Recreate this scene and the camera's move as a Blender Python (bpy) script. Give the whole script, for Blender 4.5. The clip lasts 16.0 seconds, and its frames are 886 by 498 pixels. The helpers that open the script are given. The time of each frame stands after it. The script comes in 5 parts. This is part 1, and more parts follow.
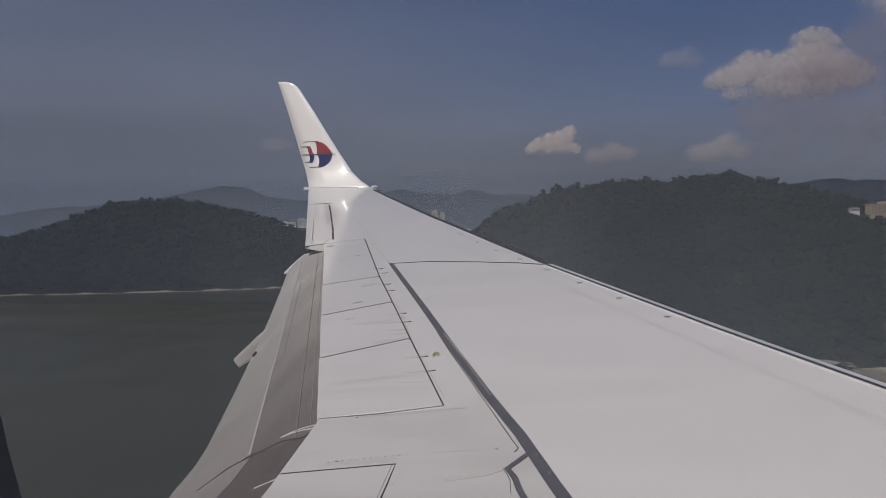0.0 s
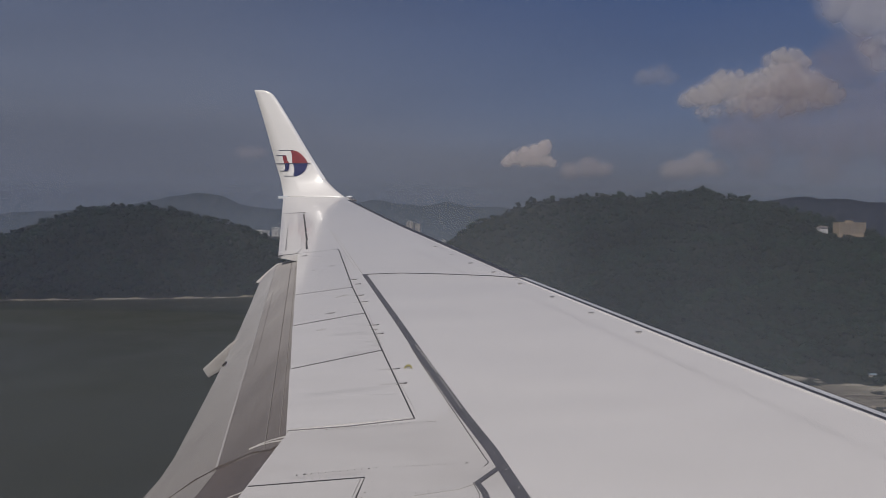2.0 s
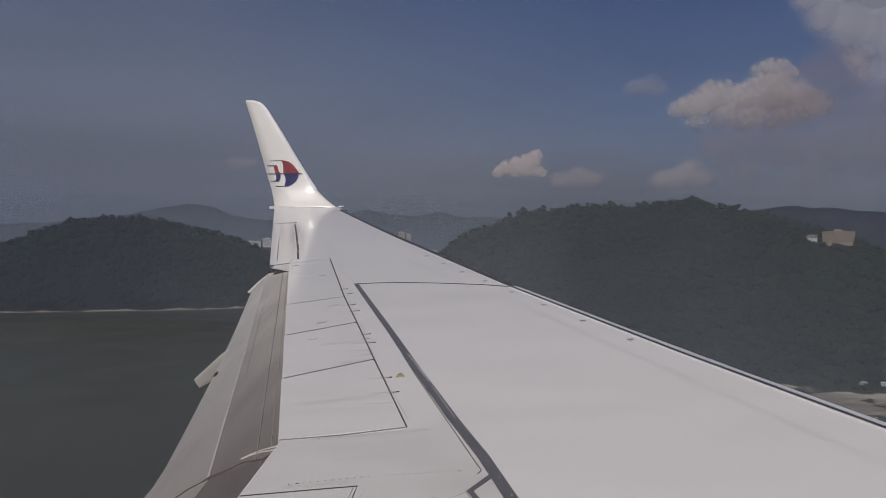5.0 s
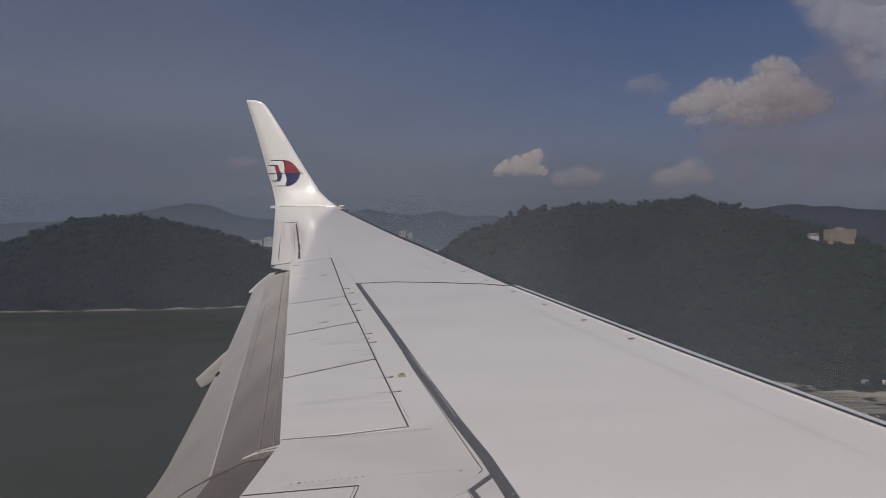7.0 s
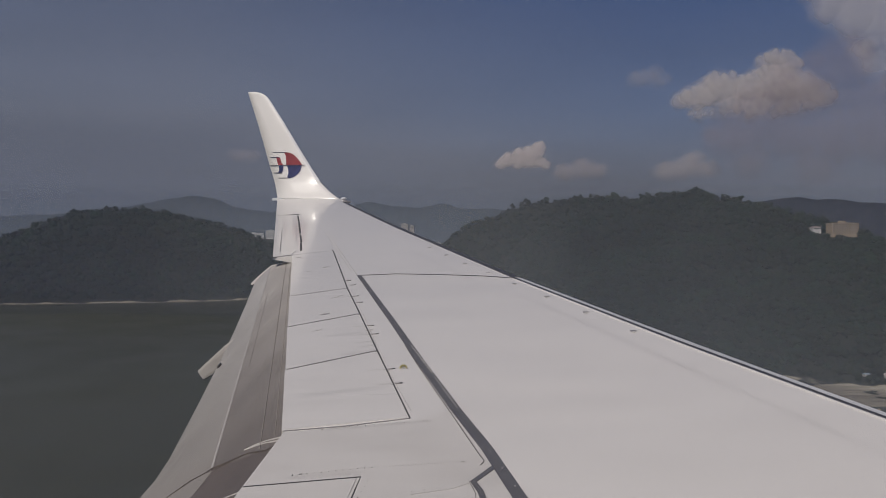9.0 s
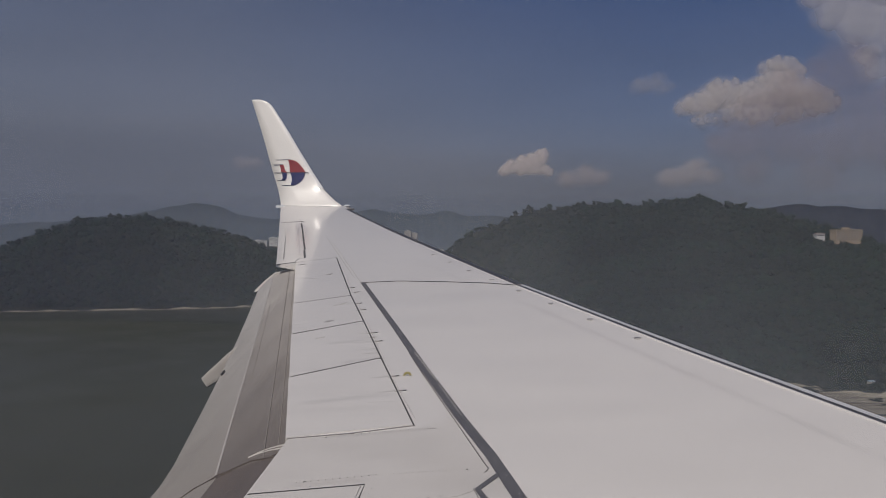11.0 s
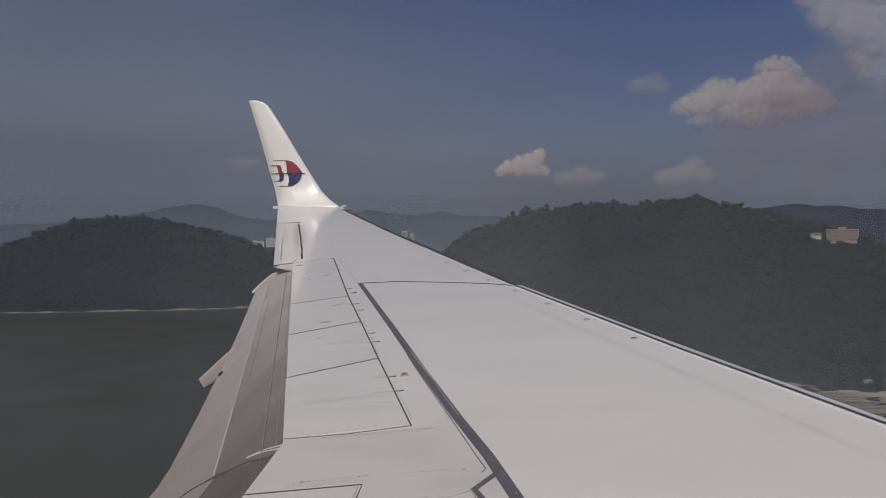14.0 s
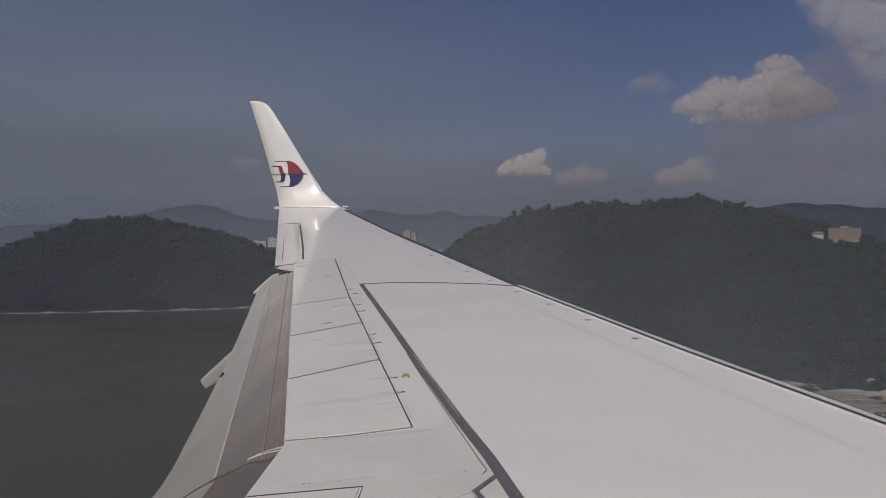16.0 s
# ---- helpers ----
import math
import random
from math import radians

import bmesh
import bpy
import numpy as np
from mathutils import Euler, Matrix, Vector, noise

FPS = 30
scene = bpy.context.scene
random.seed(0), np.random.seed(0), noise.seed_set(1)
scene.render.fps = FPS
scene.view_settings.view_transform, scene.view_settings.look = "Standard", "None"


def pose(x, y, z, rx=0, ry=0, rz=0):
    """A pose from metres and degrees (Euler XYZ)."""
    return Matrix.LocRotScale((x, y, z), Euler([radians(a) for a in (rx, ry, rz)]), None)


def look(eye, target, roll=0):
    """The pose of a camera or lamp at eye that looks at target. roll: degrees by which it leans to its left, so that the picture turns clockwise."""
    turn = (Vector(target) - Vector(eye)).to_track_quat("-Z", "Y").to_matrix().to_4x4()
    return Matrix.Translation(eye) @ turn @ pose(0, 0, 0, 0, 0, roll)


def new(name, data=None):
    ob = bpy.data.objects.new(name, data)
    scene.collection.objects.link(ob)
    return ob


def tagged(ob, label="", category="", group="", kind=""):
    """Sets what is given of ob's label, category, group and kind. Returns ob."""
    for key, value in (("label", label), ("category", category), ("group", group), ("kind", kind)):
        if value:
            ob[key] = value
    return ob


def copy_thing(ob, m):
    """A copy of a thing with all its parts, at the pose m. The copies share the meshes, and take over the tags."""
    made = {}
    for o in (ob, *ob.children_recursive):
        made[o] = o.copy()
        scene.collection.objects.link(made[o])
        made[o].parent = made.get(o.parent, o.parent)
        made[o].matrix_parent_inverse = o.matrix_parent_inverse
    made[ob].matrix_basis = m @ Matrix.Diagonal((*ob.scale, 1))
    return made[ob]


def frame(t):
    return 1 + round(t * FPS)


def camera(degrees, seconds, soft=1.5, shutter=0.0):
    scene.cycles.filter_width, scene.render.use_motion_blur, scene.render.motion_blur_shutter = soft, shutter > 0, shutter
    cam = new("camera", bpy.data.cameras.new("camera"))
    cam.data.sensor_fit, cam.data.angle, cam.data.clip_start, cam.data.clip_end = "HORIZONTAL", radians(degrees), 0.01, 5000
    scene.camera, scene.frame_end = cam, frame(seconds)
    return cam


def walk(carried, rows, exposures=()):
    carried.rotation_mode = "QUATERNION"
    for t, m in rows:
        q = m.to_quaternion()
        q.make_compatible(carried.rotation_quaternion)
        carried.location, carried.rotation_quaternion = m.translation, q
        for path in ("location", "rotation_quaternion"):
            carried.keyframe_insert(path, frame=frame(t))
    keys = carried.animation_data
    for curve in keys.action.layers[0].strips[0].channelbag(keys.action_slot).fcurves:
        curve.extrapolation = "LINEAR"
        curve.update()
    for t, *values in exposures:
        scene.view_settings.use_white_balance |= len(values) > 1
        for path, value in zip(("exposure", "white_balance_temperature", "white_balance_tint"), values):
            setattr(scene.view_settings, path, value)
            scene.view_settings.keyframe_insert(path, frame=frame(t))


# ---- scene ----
cam = camera(58.5, 16.0, soft=0.85)

EYE = 130.0          # height of the cabin window over the sea
ROWS = [  # seconds, x, y, z, tilt, roll, yaw
    (0, -0.003, -0.003, 130.007, 87.289, 0.779, 2.213),
    (0.5, -0.002, 0.008, 129.997, 87.821, 0.541, 2.033),
    (1, 0.002, -0.006, 130.005, 88.006, 0.057, 1.748),
    (1.5, 0.006, -0.006, 130.014, 87.812, -0.248, 1.052),
    (2, 0.002, 0.001, 130.013, 88.099, -0.240, 0.410),
    (2.5, 0.002, -0.009, 130.014, 88.606, -0.209, 0.032),
    (3, 0.002, -0.016, 130.009, 88.870, -0.173, -0.118),
    (3.5, 0.003, -0.011, 130.005, 88.792, -0.060, -0.188),
    (4, -0.000, -0.007, 130.002, 88.758, -0.064, -0.231),
    (6.5, 0.001, -0.005, 130.006, 88.988, 0.045, -0.162),
    (7, 0.001, -0.015, 130.008, 88.763, 0.074, -0.134),
    (7.5, 0.003, -0.009, 130.004, 88.563, 0.130, -0.058),
    (8, 0.001, 0.001, 129.999, 88.261, 0.020, -0.054),
    (8.5, 0.003, 0.009, 130.000, 88.126, 0.087, -0.028),
    (9, 0.000, -0.000, 130.000, 88.241, 0.000, 0.000),
    (11.5, -0.004, -0.003, 130.000, 88.785, 0.088, 0.259),
    (12, -0.000, -0.009, 130.005, 88.698, 0.089, 0.288),
    (12.5, -0.001, 0.005, 130.006, 88.588, 0.026, 0.308),
    (13, 0.005, -0.005, 130.003, 88.642, 0.265, 0.277),
    (13.5, 0.002, 0.009, 129.998, 88.760, 0.141, 0.186),
    (14, -0.001, -0.015, 130.001, 88.789, 0.176, 0.026),
    (14.5, 0.004, -0.005, 129.999, 88.679, 0.178, 0.128),
    (15, 0.004, -0.005, 130.000, 88.424, 0.292, 0.162),
    (15.5, 0.004, -0.002, 130.000, 88.545, 0.265, 0.142),
    (16, 0.003, -0.015, 130.010, 88.767, 0.301, 0.138),
]
# the clip's white balance starts a little cool and settles
walk(cam, [(t, pose(x, y, z, rx, ry, rz)) for t, x, y, z, rx, ry, rz in ROWS],
     exposures=[(0, 0, 6290, 10), (4, 0, 6270, 10), (6.3, 0, 6390, 10), (11.5, 0, 6440, 10), (16, 0, 6440, 10)])

# ---- world, sun, exposure ----
SUN_EL, SUN_AZ = 50.0, 203.0      # degrees; azimuth clockwise from +y
world = bpy.data.worlds.new("sky")
scene.world = world
world.use_nodes = True
wn, wl = world.node_tree.nodes, world.node_tree.links
wn.clear()
w_out = wn.new("ShaderNodeOutputWorld")
w_bg = wn.new("ShaderNodeBackground")
w_bg.inputs["Strength"].default_value = 0.06
sky = wn.new("ShaderNodeTexSky")
sky.sky_type = "NISHITA"
sky.sun_disc = False
sky.sun_elevation = radians(SUN_EL)
sky.sun_rotation = radians(SUN_AZ)
sky.altitude = 130
sky.air_density = 1.0
sky.dust_density = 1.5
sky.ozone_density = 2.0
w_tc = wn.new("ShaderNodeTexCoord")
w_sep = wn.new("ShaderNodeSeparateXYZ")
wl.new(w_tc.outputs["Generated"], w_sep.inputs[0])
# hazy lower air: grey-violet near the horizon, clear blue above
w_ramp = wn.new("ShaderNodeValToRGB")
els = w_ramp.color_ramp.elements
els[0].position, els[0].color = 0.0, (1, 1, 1, 1)
els[1].position, els[1].color = 0.28, (0.03, 0.03, 0.03, 1)
e = els.new(0.05)
e.color = (0.93, 0.93, 0.93, 1)
e = els.new(0.14)
e.color = (0.45, 0.45, 0.45, 1)
wl.new(w_sep.outputs["Z"], w_ramp.inputs[0])
w_haze = wn.new("ShaderNodeMixRGB")      # haze colour: greyer aft, violet ahead
w_haze.inputs[1].default_value = (2.26, 2.50, 3.29, 1)
w_haze.inputs[2].default_value = (2.25, 2.40, 3.05, 1)
w_az = wn.new("ShaderNodeMapRange")
w_az.inputs["From Min"].default_value = -0.5
w_az.inputs["From Max"].default_value = 0.5
wl.new(w_sep.outputs["X"], w_az.inputs["Value"])
wl.new(w_az.outputs[0], w_haze.inputs[0])
w_tint = wn.new("ShaderNodeMixRGB")
w_tint.blend_type = "MULTIPLY"
w_tint.inputs[0].default_value = 1.0
w_tint.inputs[2].default_value = (0.40, 0.452, 0.655, 1)
wl.new(sky.outputs[0], w_tint.inputs[1])
w_aft = wn.new("ShaderNodeMapRange")     # the haze stands thicker aft than ahead
w_aft.inputs["From Min"].default_value, w_aft.inputs["From Max"].default_value = -0.30, 0.25
w_aft.inputs["To Min"].default_value, w_aft.inputs["To Max"].default_value = 0.5, 0.0
wl.new(w_sep.outputs["X"], w_aft.inputs["Value"])
w_add = wn.new("ShaderNodeMath")
w_add.use_clamp = True
wl.new(w_ramp.outputs[0], w_add.inputs[0])
wl.new(w_aft.outputs[0], w_add.inputs[1])
w_mix = wn.new("ShaderNodeMixRGB")
wl.new(w_add.outputs[0], w_mix.inputs[0])
wl.new(w_tint.outputs[0], w_mix.inputs[1])
wl.new(w_haze.outputs[0], w_mix.inputs[2])
w_map = wn.new("ShaderNodeMapping")      # faint drifting streaks in the haze
w_map.inputs["Scale"].default_value = (1.6, 1.6, 6.0)
w_noise = wn.new("ShaderNodeTexNoise")
w_noise.inputs["Scale"].default_value, w_noise.inputs["Detail"].default_value = 2.2, 4.0
w_amp = wn.new("ShaderNodeMapRange")
w_amp.inputs["From Min"].default_value, w_amp.inputs["From Max"].default_value = 0.3, 0.7
w_amp.inputs["To Min"].default_value, w_amp.inputs["To Max"].default_value = 0.94, 1.06
w_var = wn.new("ShaderNodeMixRGB")
w_var.blend_type = "MULTIPLY"
w_var.inputs[0].default_value = 1.0
wl.new(w_tc.outputs["Generated"], w_map.inputs[0])
wl.new(w_map.outputs[0], w_noise.inputs["Vector"])
wl.new(w_noise.outputs["Fac"], w_amp.inputs["Value"])
wl.new(w_mix.outputs[0], w_var.inputs[1])
wl.new(w_amp.outputs[0], w_var.inputs[2])
wl.new(w_var.outputs[0], w_bg.inputs[0])
wl.new(w_bg.outputs[0], w_out.inputs[0])

sun = new("sun", bpy.data.lights.new("sun", "SUN"))
sun.data.energy = 2.66
sun.data.angle = radians(0.6)
sun.data.color = (1.0, 0.922, 0.82)
_a, _e = radians(SUN_AZ), radians(SUN_EL)
SUN_DIR = Vector((math.sin(_a) * math.cos(_e), math.cos(_a) * math.cos(_e), math.sin(_e)))
sun.matrix_world = look(SUN_DIR * 300 + Vector((0, 0, EYE)), (0, 0, EYE))


# ---- materials ----
def material(name, base, rough=0.5, metal=0.0, vary=0.06, scale=3.0, stretch=(1, 1, 1), bump=0.0, bump_scale=40.0,
             dirt=None, dirt_amount=0.0, island=0.0, coat=0.0, spec=0.5, random_ob=0.0, fine=0.03, soot=None, coat_rough=0.12):
    """A procedural surface: base colour varied by coarse and fine noise, stains, varied gloss and a fine relief."""
    m = bpy.data.materials.new(name)
    m.use_nodes = True
    nt = m.node_tree
    n, l = nt.nodes, nt.links
    p = n["Principled BSDF"]
    p.inputs["Metallic"].default_value = metal
    p.inputs["Coat Weight"].default_value = coat
    p.inputs["Coat Roughness"].default_value = coat_rough
    p.inputs["Specular IOR Level"].default_value = spec
    tc = n.new("ShaderNodeTexCoord")
    mp = n.new("ShaderNodeMapping")
    mp.inputs["Scale"].default_value = stretch
    l.new(tc.outputs["Object"], mp.inputs[0])

    def noise_node(sc, detail=4.0):
        q = n.new("ShaderNodeTexNoise")
        q.inputs["Scale"].default_value = sc
        q.inputs["Detail"].default_value = detail
        l.new(mp.outputs[0], q.inputs["Vector"])
        return q.outputs["Fac"]

    def value_range(src, lo, hi, a=0.25, b=0.75):
        q = n.new("ShaderNodeMapRange")
        q.inputs["From Min"].default_value, q.inputs["From Max"].default_value = a, b
        q.inputs["To Min"].default_value, q.inputs["To Max"].default_value = lo, hi
        l.new(src, q.inputs["Value"])
        return q.outputs[0]

    def times(a, b):
        q = n.new("ShaderNodeMath")
        q.operation = "MULTIPLY"
        l.new(a, q.inputs[0])
        l.new(b, q.inputs[1])
        return q.outputs[0]

    f = times(value_range(noise_node(scale), 1 - vary, 1 + vary), value_range(noise_node(scale * 14, 6), 1 - fine, 1 + fine))
    if island:
        g = n.new("ShaderNodeNewGeometry")
        f = times(f, value_range(g.outputs["Random Per Island"], 1 - island, 1 + island, 0, 1))
    if random_ob:
        g = n.new("ShaderNodeObjectInfo")
        f = times(f, value_range(g.outputs["Random"], 1 - random_ob, 1 + random_ob, 0, 1))
    hsv = n.new("ShaderNodeHueSaturation")
    hsv.inputs["Color"].default_value = (*base, 1)
    l.new(f, hsv.inputs["Value"])
    col = hsv.outputs[0]
    if dirt:
        mx = n.new("ShaderNodeMixRGB")
        mx.inputs[2].default_value = (*dirt, 1)
        l.new(value_range(noise_node(scale * 2.3, 8), 0, dirt_amount, 0.45, 0.8), mx.inputs[0])
        l.new(col, mx.inputs[1])
        col = mx.outputs[0]
    if soot:      # exhaust soot, thickest inboard and frayed by noise
        mx = n.new("ShaderNodeMixRGB")
        mx.inputs[2].default_value = (*soot[2], 1)
        s = n.new("ShaderNodeSeparateXYZ")
        l.new(tc.outputs["Object"], s.inputs[0])
        q = n.new("ShaderNodeMath")
        q.operation = "MULTIPLY_ADD"
        q.inputs[1].default_value = 1.6
        l.new(noise_node(scale * 1.2), q.inputs[0])
        l.new(s.outputs["Y"], q.inputs[2])
        l.new(value_range(q.outputs[0], 0.92, 0.0, soot[0] + 0.8, soot[1] + 0.8), mx.inputs[0])
        l.new(col, mx.inputs[1])
        col = mx.outputs[0]
    l.new(col, p.inputs["Base Color"])
    l.new(value_range(noise_node(scale * 3), max(0.02, rough - 0.08), min(1, rough + 0.1)), p.inputs["Roughness"])
    if bump:
        b = n.new("ShaderNodeBump")
        b.inputs["Strength"].default_value = bump
        b.inputs["Distance"].default_value = 0.02
        l.new(noise_node(bump_scale, 5), b.inputs["Height"])
        l.new(b.outputs[0], p.inputs["Normal"])
    return m


WHITE = material("wing_white_paint", (0.712, 0.683, 0.660), 0.42, vary=0.015, scale=0.9, stretch=(0.5, 1.6, 1), bump=0.10, bump_scale=1.6,
                 dirt=(0.42, 0.40, 0.39), dirt_amount=0.12, coat=0.48, coat_rough=0.11, spec=0.3, fine=0.02)


def add_streak(m, a, b, width, tone, amount):
    """A long soft smear of grease between two places (w, u) of the wing, broken by noise."""
    n, l = m.node_tree.nodes, m.node_tree.links
    p = n["Principled BSDF"]
    old = p.inputs["Base Color"].links[0].from_socket
    d = Vector((b[0] - a[0], b[1] - a[1]))
    tc = n.new("ShaderNodeTexCoord")

    def along(axis, offset, lo, hi):
        dot = n.new("ShaderNodeVectorMath")
        dot.operation = "DOT_PRODUCT"
        dot.inputs[1].default_value = (axis[0], axis[1], 0)
        l.new(tc.outputs["Object"], dot.inputs[0])
        add = n.new("ShaderNodeMath")
        add.inputs[1].default_value = -offset
        l.new(dot.outputs["Value"], add.inputs[0])
        ab = n.new("ShaderNodeMath")
        ab.operation = "ABSOLUTE"
        l.new(add.outputs[0], ab.inputs[0])
        r = n.new("ShaderNodeMapRange")
        r.interpolation_type = "SMOOTHSTEP"
        r.inputs["From Min"].default_value, r.inputs["From Max"].default_value = lo, hi
        r.inputs["To Min"].default_value, r.inputs["To Max"].default_value = 1, 0
        l.new(ab.outputs[0], r.inputs["Value"])
        return r.outputs[0]

    run = d.normalized()
    side = Vector((-run.y, run.x))
    mid = Vector(((a[0] + b[0]) / 2, (a[1] + b[1]) / 2))
    q = n.new("ShaderNodeTexNoise")
    q.inputs["Scale"].default_value = 2.2
    q.inputs["Detail"].default_value = 6
    l.new(tc.outputs["Object"], q.inputs["Vector"])
    prev = q.outputs["Fac"]
    for src in (along(side, side.dot(mid), width * 0.1, width), along(run, run.dot(mid), d.length * 0.25, d.length * 0.5)):
        k = n.new("ShaderNodeMath")
        k.operation = "MULTIPLY"
        l.new(prev, k.inputs[0])
        l.new(src, k.inputs[1])
        prev = k.outputs[0]
    k = n.new("ShaderNodeMath")
    k.operation = "MULTIPLY"
    k.inputs[1].default_value = 2 * amount
    l.new(prev, k.inputs[0])
    mx = n.new("ShaderNodeMixRGB")
    mx.inputs[2].default_value = (*tone, 1)
    l.new(k.outputs[0], mx.inputs[0])
    l.new(old, mx.inputs[1])
    l.new(mx.outputs[0], p.inputs["Base Color"])


add_streak(WHITE, (-0.62, 6.92), (1.55, 2.95), 0.045, (0.40, 0.38, 0.37), 0.20)
add_streak(WHITE, (-1.95, 9.2), (-0.55, 6.6), 0.03, (0.40, 0.38, 0.37), 0.22)
add_streak(WHITE, (-2.3, 10.6), (-1.0, 7.9), 0.05, (0.42, 0.40, 0.39), 0.14)
PANEL = material("panel_white_paint", (0.712, 0.682, 0.656), 0.34, vary=0.03, scale=1.6, stretch=(0.35, 2.6, 1), bump=0.10, bump_scale=2.0,
                 dirt=(0.38, 0.36, 0.35), dirt_amount=0.20, coat=0.52, coat_rough=0.105, spec=0.28, fine=0.02)
WINGLET = material("winglet_white_paint", (0.86, 0.83, 0.79), 0.30, vary=0.02, scale=1.2, coat=0.8, coat_rough=0.075, spec=0.4, dirt=(0.55, 0.52, 0.5), dirt_amount=0.15)
FLAP_DARK = material("flap_bare_grey", (0.44, 0.41, 0.378), 0.5, spec=0.25, vary=0.24, scale=1.3, stretch=(3.5, 0.5, 1), bump=0.03, bump_scale=8,
                     dirt=(0.24, 0.22, 0.205), dirt_amount=0.5, fine=0.05, soot=(3.6, 8.6, (0.14, 0.120, 0.107)))
FLAP_LIGHT = material("flap_light_grey", (0.50, 0.474, 0.447), 0.42, spec=0.3, vary=0.16, scale=1.3, stretch=(1.8, 1.2, 1), bump=0.04, bump_scale=5,
                      dirt=(0.33, 0.31, 0.295), dirt_amount=0.5, fine=0.04, soot=(3.4, 8.2, (0.275, 0.25, 0.225)))
INNER = material("inner_wing_paint", (0.615, 0.588, 0.566), 0.4, spec=0.3, vary=0.05, scale=1.2, stretch=(0.5, 2.0, 1), dirt=(0.40, 0.37, 0.35), dirt_amount=0.4, coat=0.2, fine=0.02)
add_streak(INNER, (-1.50, 3.80), (-1.02, 3.845), 0.035, (0.16, 0.14, 0.13), 0.42)
add_streak(INNER, (-1.25, 3.79), (-0.60, 3.885), 0.03, (0.30, 0.27, 0.255), 0.22)
add_streak(INNER, (-1.25, 3.27), (-0.85, 3.33), 0.03, (0.33, 0.30, 0.285), 0.25)
add_streak(PANEL, (-0.96, 4.40), (-1.56, 4.26), 0.06, (0.34, 0.325, 0.315), 0.20)
add_streak(PANEL, (-1.40, 5.55), (-1.75, 5.45), 0.05, (0.36, 0.34, 0.33), 0.30)
add_streak(PANEL, (-1.20, 5.10), (-1.50, 5.0), 0.05, (0.36, 0.34, 0.33), 0.30)
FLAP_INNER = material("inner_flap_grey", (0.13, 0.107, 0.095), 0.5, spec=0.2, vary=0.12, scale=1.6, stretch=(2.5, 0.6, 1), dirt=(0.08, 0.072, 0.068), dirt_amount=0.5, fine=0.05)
STAIN = material("grey_streak_stain", (0.47, 0.45, 0.435), 0.5, vary=0.12, scale=4, stretch=(0.5, 5, 1), fine=0.06)
LIP = material("flap_lip_metal", (0.42, 0.395, 0.372), 0.45, vary=0.1, scale=3)
SEAM = material("flap_faint_seam", (0.31, 0.28, 0.255), 0.55, vary=0.15, scale=3)
STRIPE = material("flap_rub_strip", (0.25, 0.226, 0.205), 0.55, vary=0.15, scale=3)
SEAL = material("grey_sealant", (0.10, 0.097, 0.105), 0.6, vary=0.12, scale=5, fine=0.08)
DARK = material("dark_gap_rubber", (0.065, 0.061, 0.060), 0.75, vary=0.15, scale=9)
SLAT = material("slat_aluminium", (0.68, 0.68, 0.69), 0.4, metal=0.3, vary=0.06, scale=2, dirt=(0.35, 0.35, 0.36), dirt_amount=0.3)
EDGE = material("dark_leading_edge", (0.05, 0.05, 0.054), 0.5, vary=0.1, scale=3)
EDGE_PALE = material("pale_edge", (0.86, 0.85, 0.85), 0.32, vary=0.04, scale=2, coat=0.3)
STEEL = material("bolt_steel", (0.34, 0.32, 0.31), 0.45, metal=0.6, vary=0.1, scale=20)
RIVET = material("rivet_dull", (0.17, 0.16, 0.155), 0.6, metal=0.2, island=0.35)
RUBBED = material("rubbed_paint", (0.54, 0.52, 0.505), 0.45, vary=0.08, scale=6)
SCUFF = material("grey_scuff", (0.31, 0.295, 0.285), 0.5, vary=0.2, scale=9)
YELLOW = material("yellow_paint", (0.58, 0.52, 0.20), 0.5, vary=0.1, scale=20)
RED = material("red_paint", (0.50, 0.085, 0.095), 0.35, vary=0.05, scale=4, coat=0.3)
BLUE = material("blue_paint", (0.065, 0.075, 0.235), 0.35, vary=0.05, scale=4, coat=0.3)
NAVY = material("navy_paint", (0.045, 0.045, 0.10), 0.35, vary=0.05, scale=4, coat=0.3)
LENS = material("clear_lens", (0.75, 0.76, 0.78), 0.08, coat=1.0)
SKIN = material("fuselage_paint", (0.74, 0.74, 0.75), 0.35, vary=0.03, scale=0.8, coat=0.2)
LINING = material("cabin_lining", (0.30, 0.29, 0.28), 0.7, vary=0.05, scale=3, bump=0.05, bump_scale=80)
# near-black tone puts the shade of the unlit window reveal into the colour
REVEAL_DARK = material("window_reveal_dark", (0.03, 0.03, 0.032), 0.7, vary=0.1, scale=20)
CANOPY = material("forest_canopy", (0.0120, 0.0240, 0.0155), 0.95, vary=0.30, scale=0.012, island=0.05, fine=0.08, spec=0.1,
                  dirt=(0.030, 0.031, 0.020), dirt_amount=0.5)
_n, _l = CANOPY.node_tree.nodes, CANOPY.node_tree.links      # leaf tone by tree
_h = next(q for q in _n if q.type == "HUE_SAT")
_t, _k = _n.new("ShaderNodeAttribute"), _n.new("ShaderNodeMath")
_t.attribute_name, _k.operation = "tone", "MULTIPLY"
_l.new(_h.inputs["Value"].links[0].from_socket, _k.inputs[0])
_l.new(_t.outputs["Fac"], _k.inputs[1])
_l.new(_k.outputs[0], _h.inputs["Value"])
CONCRETE = material("tower_plaster", (0.62, 0.57, 0.52), 0.75, vary=0.06, scale=0.05, random_ob=0.15, dirt=(0.3, 0.27, 0.25), dirt_amount=0.3)
